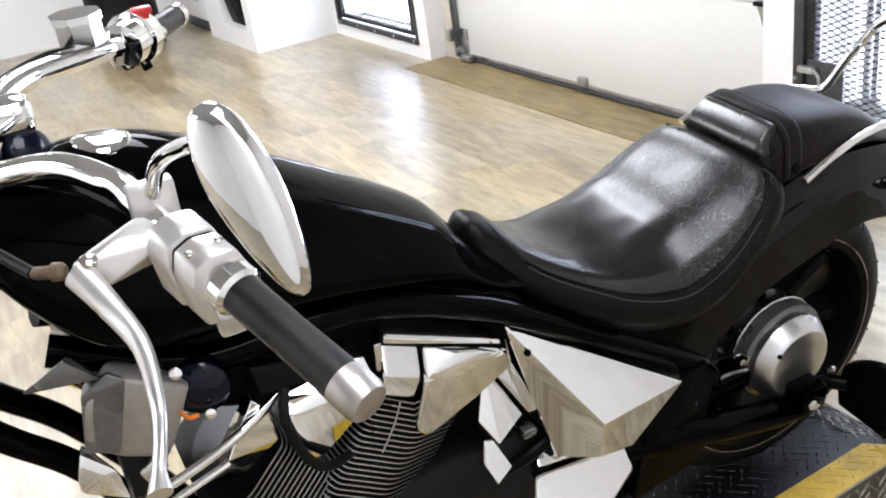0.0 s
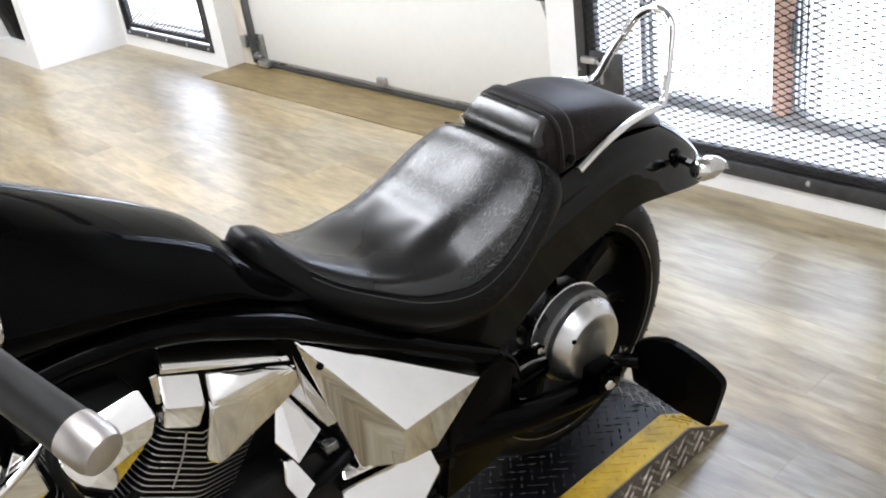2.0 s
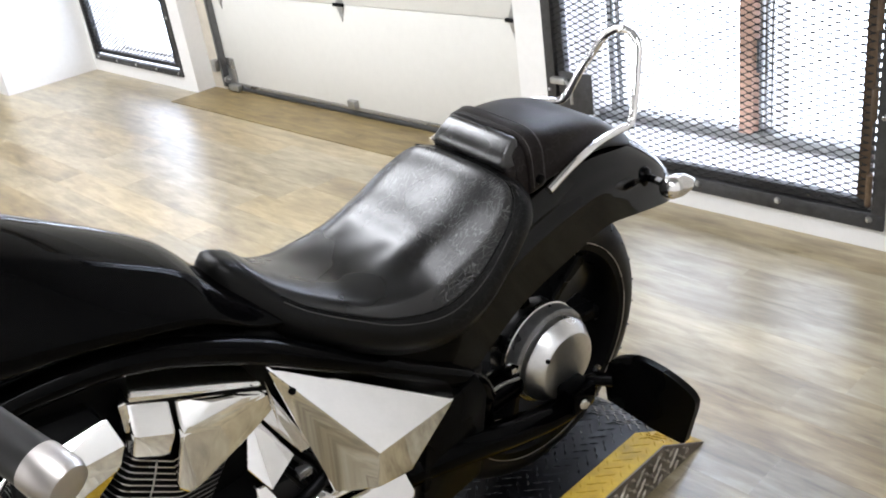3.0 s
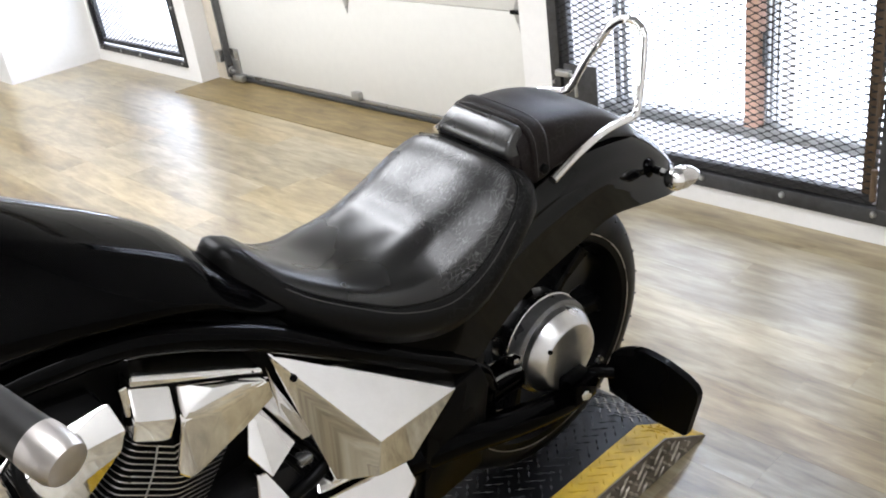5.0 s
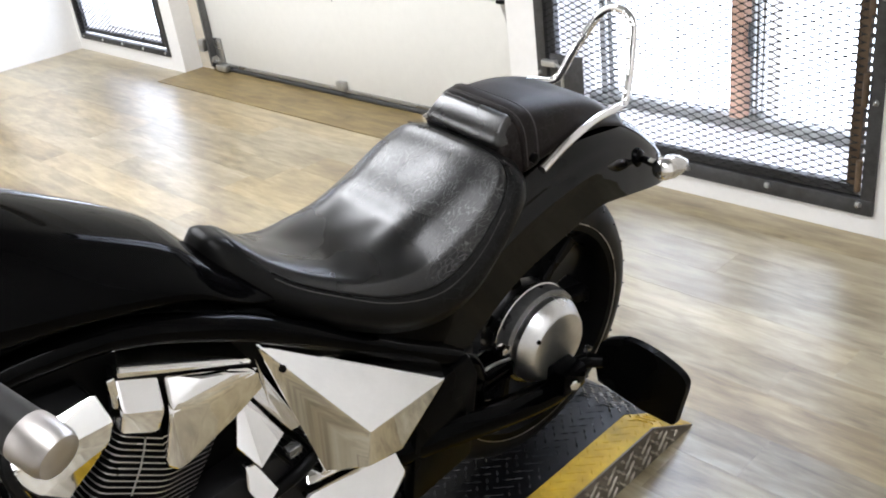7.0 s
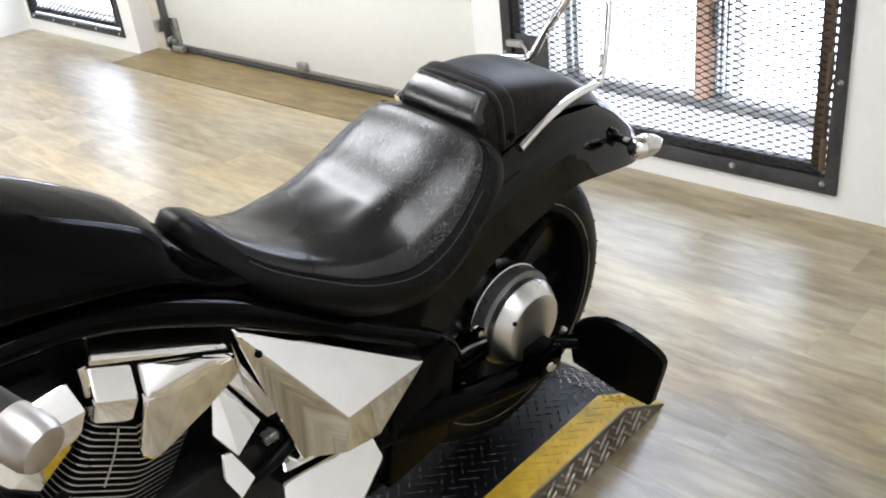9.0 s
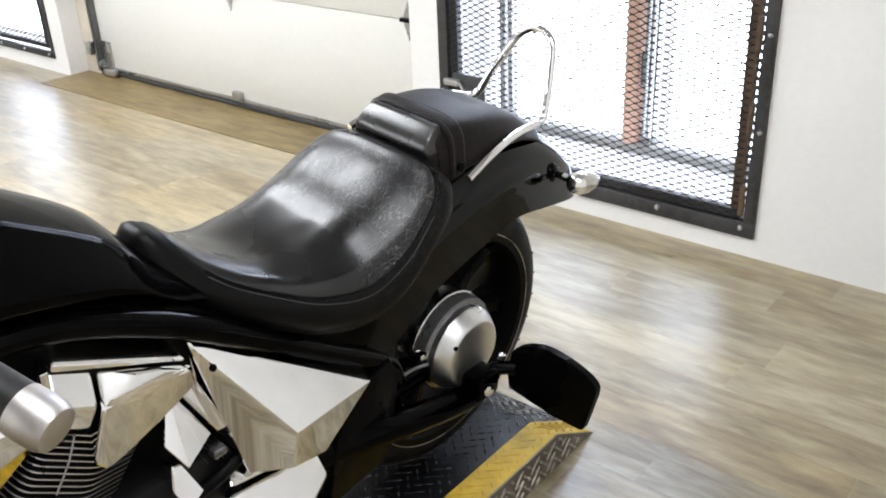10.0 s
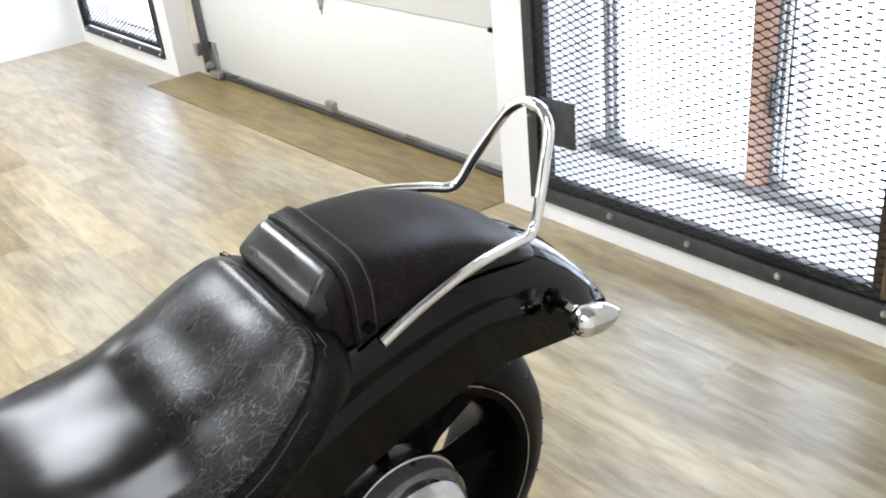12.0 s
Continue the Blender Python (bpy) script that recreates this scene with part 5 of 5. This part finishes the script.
part("grip_cap", lathed([(-0.004, 0.0195), (0.004, 0.0200), (0.020, 0.0195), (0.026, 0.017), (0.028, 0.012), (0.028, 0.0)], g1, gd, 32), CAPALLOY, grip, "polished grip end cap")
part("grip_collar", lathed([(-0.012, 0.020), (-0.010, 0.024), (0.004, 0.024), (0.008, 0.020)], g0, gd, 28), CHROME, grip)
r0, r1 = Vector((-0.335, -0.955, 1.092)), Vector((-0.412, -0.903, 1.084))
rd = (r1 - r0).normalized()
rgrip = part("handgrip", tubed([r0, (r0 + r1) / 2, r1], 0.0175, 24, 4), GRIP, bike, "black rubber handgrip")
part("grip_cap", lathed([(-0.004, 0.019), (0.012, 0.0195), (0.018, 0.012), (0.018, 0.0)], r1, rd, 24), CHROME, rgrip)

# left controls
def housing_half(t0, t1, grow):
    ring = ((0.012, 0.031), (0.020, 0.012), (0.019, -0.026), (0.002, -0.036), (-0.026, -0.034), (-0.031, 0.004), (-0.026, 0.024), (-0.010, 0.032))
    return hulled([g0 + gd * t + Vector((0, y * grow, z * grow)) for t in (t0, t1) for y, z in ring], 0.0035, 2)


house = part("switch_housing", housing_half(-0.039, -0.008, 1.0), CAST, bike, "polished two-piece switch housing", 24)
part("housing_half", housing_half(-0.074, -0.042, 1.06), CAST, house, "", 24)
part("housing_seam", housing_half(-0.0445, -0.0365, 0.95), SATIN, house, "dark seam between the halves")
for y, z in ((0.006, 0.033), (-0.020, 0.028)):
    part("housing_screw", lathed([(0, 0.0042), (0.003, 0.0042), (0.004, 0.002)], g0 - gd * 0.024 + Vector((0, y, z - 0.002)), (0.1, 0.1, 1), 10), CHROME, house)
part("switch_tab", boxed((-0.010, -0.016, -0.010), (0.010, 0.016, 0.022), bevel=0.005, m=Matrix.Translation(g0 - gd * 0.02 + Vector((0.012, 0.0, -0.038)))), BRUSHED, house)
perch = part("lever_perch", hulled([(0.356, -1.101, 1.125), (0.321, -1.122, 1.137), (0.327, -1.096, 1.092), (0.305, -1.133, 1.116), (0.347, -1.178, 1.120), (0.334, -1.195, 1.115), (0.356, -1.170, 1.094), (0.338, -1.152, 1.130)], 0.0035, 2), CAST, bike, "polished clutch lever perch", 20)
part("perch_clamp", boxed((0.288, -1.126, 1.083), (0.306, -1.083, 1.154), bevel=0.004), CAST, perch)
for z in (1.090, 1.146):
    part("clamp_bolt", lathed([(0, 0.0055), (0.004, 0.0055), (0.005, 0.003)], (0.306, -1.105, z), (1, 0, 0), 10), CHROME, perch)
part("pivot_bolt", lathed([(0, 0.008), (0.004, 0.008), (0.006, 0.005)], (0.352, -1.176, 1.122), (0.2, 0.1, 1), 14), CHROME, perch)
part("cable_adjuster", lathed([(-0.004, 0.005), (0.0, 0.0085), (0.008, 0.0085), (0.010, 0.006), (0.024, 0.006), (0.028, 0.004)], (0.336, -1.198, 1.113), (-0.55, -0.83, -0.05), 14), RUST, perch, "brownish threaded cable adjuster")
part("clutch_lever", tubed([(0.346, -1.187, 1.113), (0.383, -1.172, 1.092), (0.429, -1.161, 1.074), (0.464, -1.165, 1.042), (0.495, -1.173, 1.032), (0.520, -1.183, 1.022), (0.537, -1.188, 1.016)], [0.0150, 0.0120, 0.0092, 0.0074, 0.0066, 0.0070, 0.0115], 16, 5, 0.7), CAST, bike, "polished clutch lever with ball end")
part("clutch_cable", tubed([(0.322, -1.220, 1.112), (0.22, -1.262, 1.108), (0.10, -1.30, 1.06), (0.03, -1.33, 0.98)], 0.0055, 10), SATIN, bike)
m_long = Vector((0.07, 0.035, -0.156)).normalized()
m_face = Vector((0.70, -0.70, 0.10))
m_face = (m_face - m_long * m_face.dot(m_long)).normalized()
m_side = m_long.cross(m_face)
m_mid = Vector((0.579, -1.083, 1.251))


def mirror_ring(h, k):
    out = []
    for j in range(44):
        a = 2 * math.pi * j / 44
        along = 0.069 * math.cos(a)
        across = 0.0236 * math.sin(a) * (1 - 0.30 * math.cos(a))
        out.append(m_mid + m_face * h + (m_long * along + m_side * across) * k)
    return out


dome = [(-0.0040, 0.90), (-0.0065, 0.97), (-0.0030, 1.0), (0.0020, 0.985), (0.0045, 0.94)] + [(0.0045 + 0.0085 * math.sin(u), 0.94 * math.cos(u) ** 0.8) for u in (0.12, 0.3, 0.5, 0.7, 0.9, 1.1, 1.3, 1.45, 1.54)]
mir = part("mirror", skin(bmesh.new(), [mirror_ring(h, k) for h, k in dome]), CHROME, bike, "teardrop chrome mirror with a domed back", 50)
part("mirror_glass", skin(bmesh.new(), [mirror_ring(-0.0046, 0.885), mirror_ring(-0.0034, 0.89)]), MIRROR, mir, "mirror glass")
part("mirror_stem", tubed([(0.313, -1.105, 1.149), (0.367, -1.099, 1.201), (0.466, -1.080, 1.250), (0.561, -1.087, 1.271)], 0.0075, 12), CHROME, mir)

# right controls
def cup(scale, lo, hi, bevel):
    around = [(-0.249 + 0.031 * scale * math.cos(math.pi / 4 * (k + 0.5)), -1.067 + 0.036 * scale * math.sin(math.pi / 4 * (k + 0.5))) for k in range(8)]
    return slab(around, lo, hi, "z", bevel)


res = part("brake_reservoir", cup(0.92, 1.124, 1.156, 0.003), BRUSHED, bike, "polished eight-sided front brake reservoir")
part("reservoir_lid", cup(1.0, 1.1565, 1.167, 0.003), CHROME, res)
part("reservoir_foot", boxed((-0.266, -1.090, 1.104), (-0.232, -1.042, 1.1235), bevel=0.004), CAST, res)
rh = part("throttle_housing", lathed([(-0.040, 0.022), (-0.038, 0.033), (-0.002, 0.034), (0.002, 0.031), (0.004, 0.039), (0.034, 0.038), (0.042, 0.024)], Vector((-0.290, -0.998, 1.100)), rd, 30), CHROME, bike, "polished throttle housing")
part("kill_switch", boxed((-0.314, -0.985, 1.128), (-0.300, -0.955, 1.140), bevel=0.003), RED, rh, "red kill switch")
part("housing_screw", lathed([(0, 0.008), (0.014, 0.008)], (-0.300, -0.985, 1.064), (0.2, 0.3, -1), 12), SATIN, rh)
part("brake_hose", tubed([(-0.236, -1.088, 1.124), (-0.205, -1.128, 1.132), (-0.16, -1.19, 1.125), (-0.10, -1.25, 1.10), (-0.05, -1.32, 1.02)], 0.0045, 10), RUBBER, bike)

# side stand
part("side_stand", tubed([(0.12, -0.80, 0.20), (0.20, -0.78, 0.10), (0.26, -0.76, -0.03)], [0.014, 0.012, 0.011], 12), SATIN, bike, "black side stand")


# ------------------------------------------------------------------ floor planks
PW, PL = 0.150, 1.22
plank_mesh = bpy.data.meshes.new("floor_plank")
bm = box(bmesh.new(), (0.0001, 0.0001, -0.004), (PL - 0.0001, PW - 0.0001, 0.0))
for v in bm.verts:
    if v.co.z > -0.001:
        v.co.x += 0.0001 if v.co.x < PL / 2 else -0.0001
        v.co.y += 0.0001 if v.co.y < PW / 2 else -0.0001
bm.to_mesh(plank_mesh)
bm.free()
plank_mesh.materials.append(FLOORWOOD)
rng = random.Random(11)
rows = 24
ends = []
for r in range(rows):
    y = -PW * (r + 1)
    x = -3.6 - rng.uniform(0, PL)
    while x < 6.05 - PL:
        ob = new("floor_plank", plank_mesh)
        ob.parent = floor
        ob.location = (x, y, 0)
        x += PL
    ends.append((x, y))
far = bmesh.new()
for r in range(rows, 45):
    x = -3.6 - rng.uniform(0, PL)
    while x < 6.0:
        box(far, (x + 0.001, -PW * (r + 1) + 0.001, -0.004), (min(x + PL, 6.05) - 0.001, -PW * r - 0.001, -0.0003))
        x += PL
for x, y in ends:
    box(far, (x + 0.0005, y + 0.0005, -0.004), (6.049, y + PW - 0.0005, -0.0003))
rest = finish("floor_plank_rest", far, FLOORWOOD, floor)
rest["kind"] = "stuff"
sill = finish("threshold_board", slab([(-0.012, -0.186), (2.62, -0.172), (DX1, -0.002), (DX1, 0.20), (0.0, 0.20), (0.0, -0.002)], 0.0002, 0.004, "z"), SILLWOOD, floor, "darker wood threshold board")
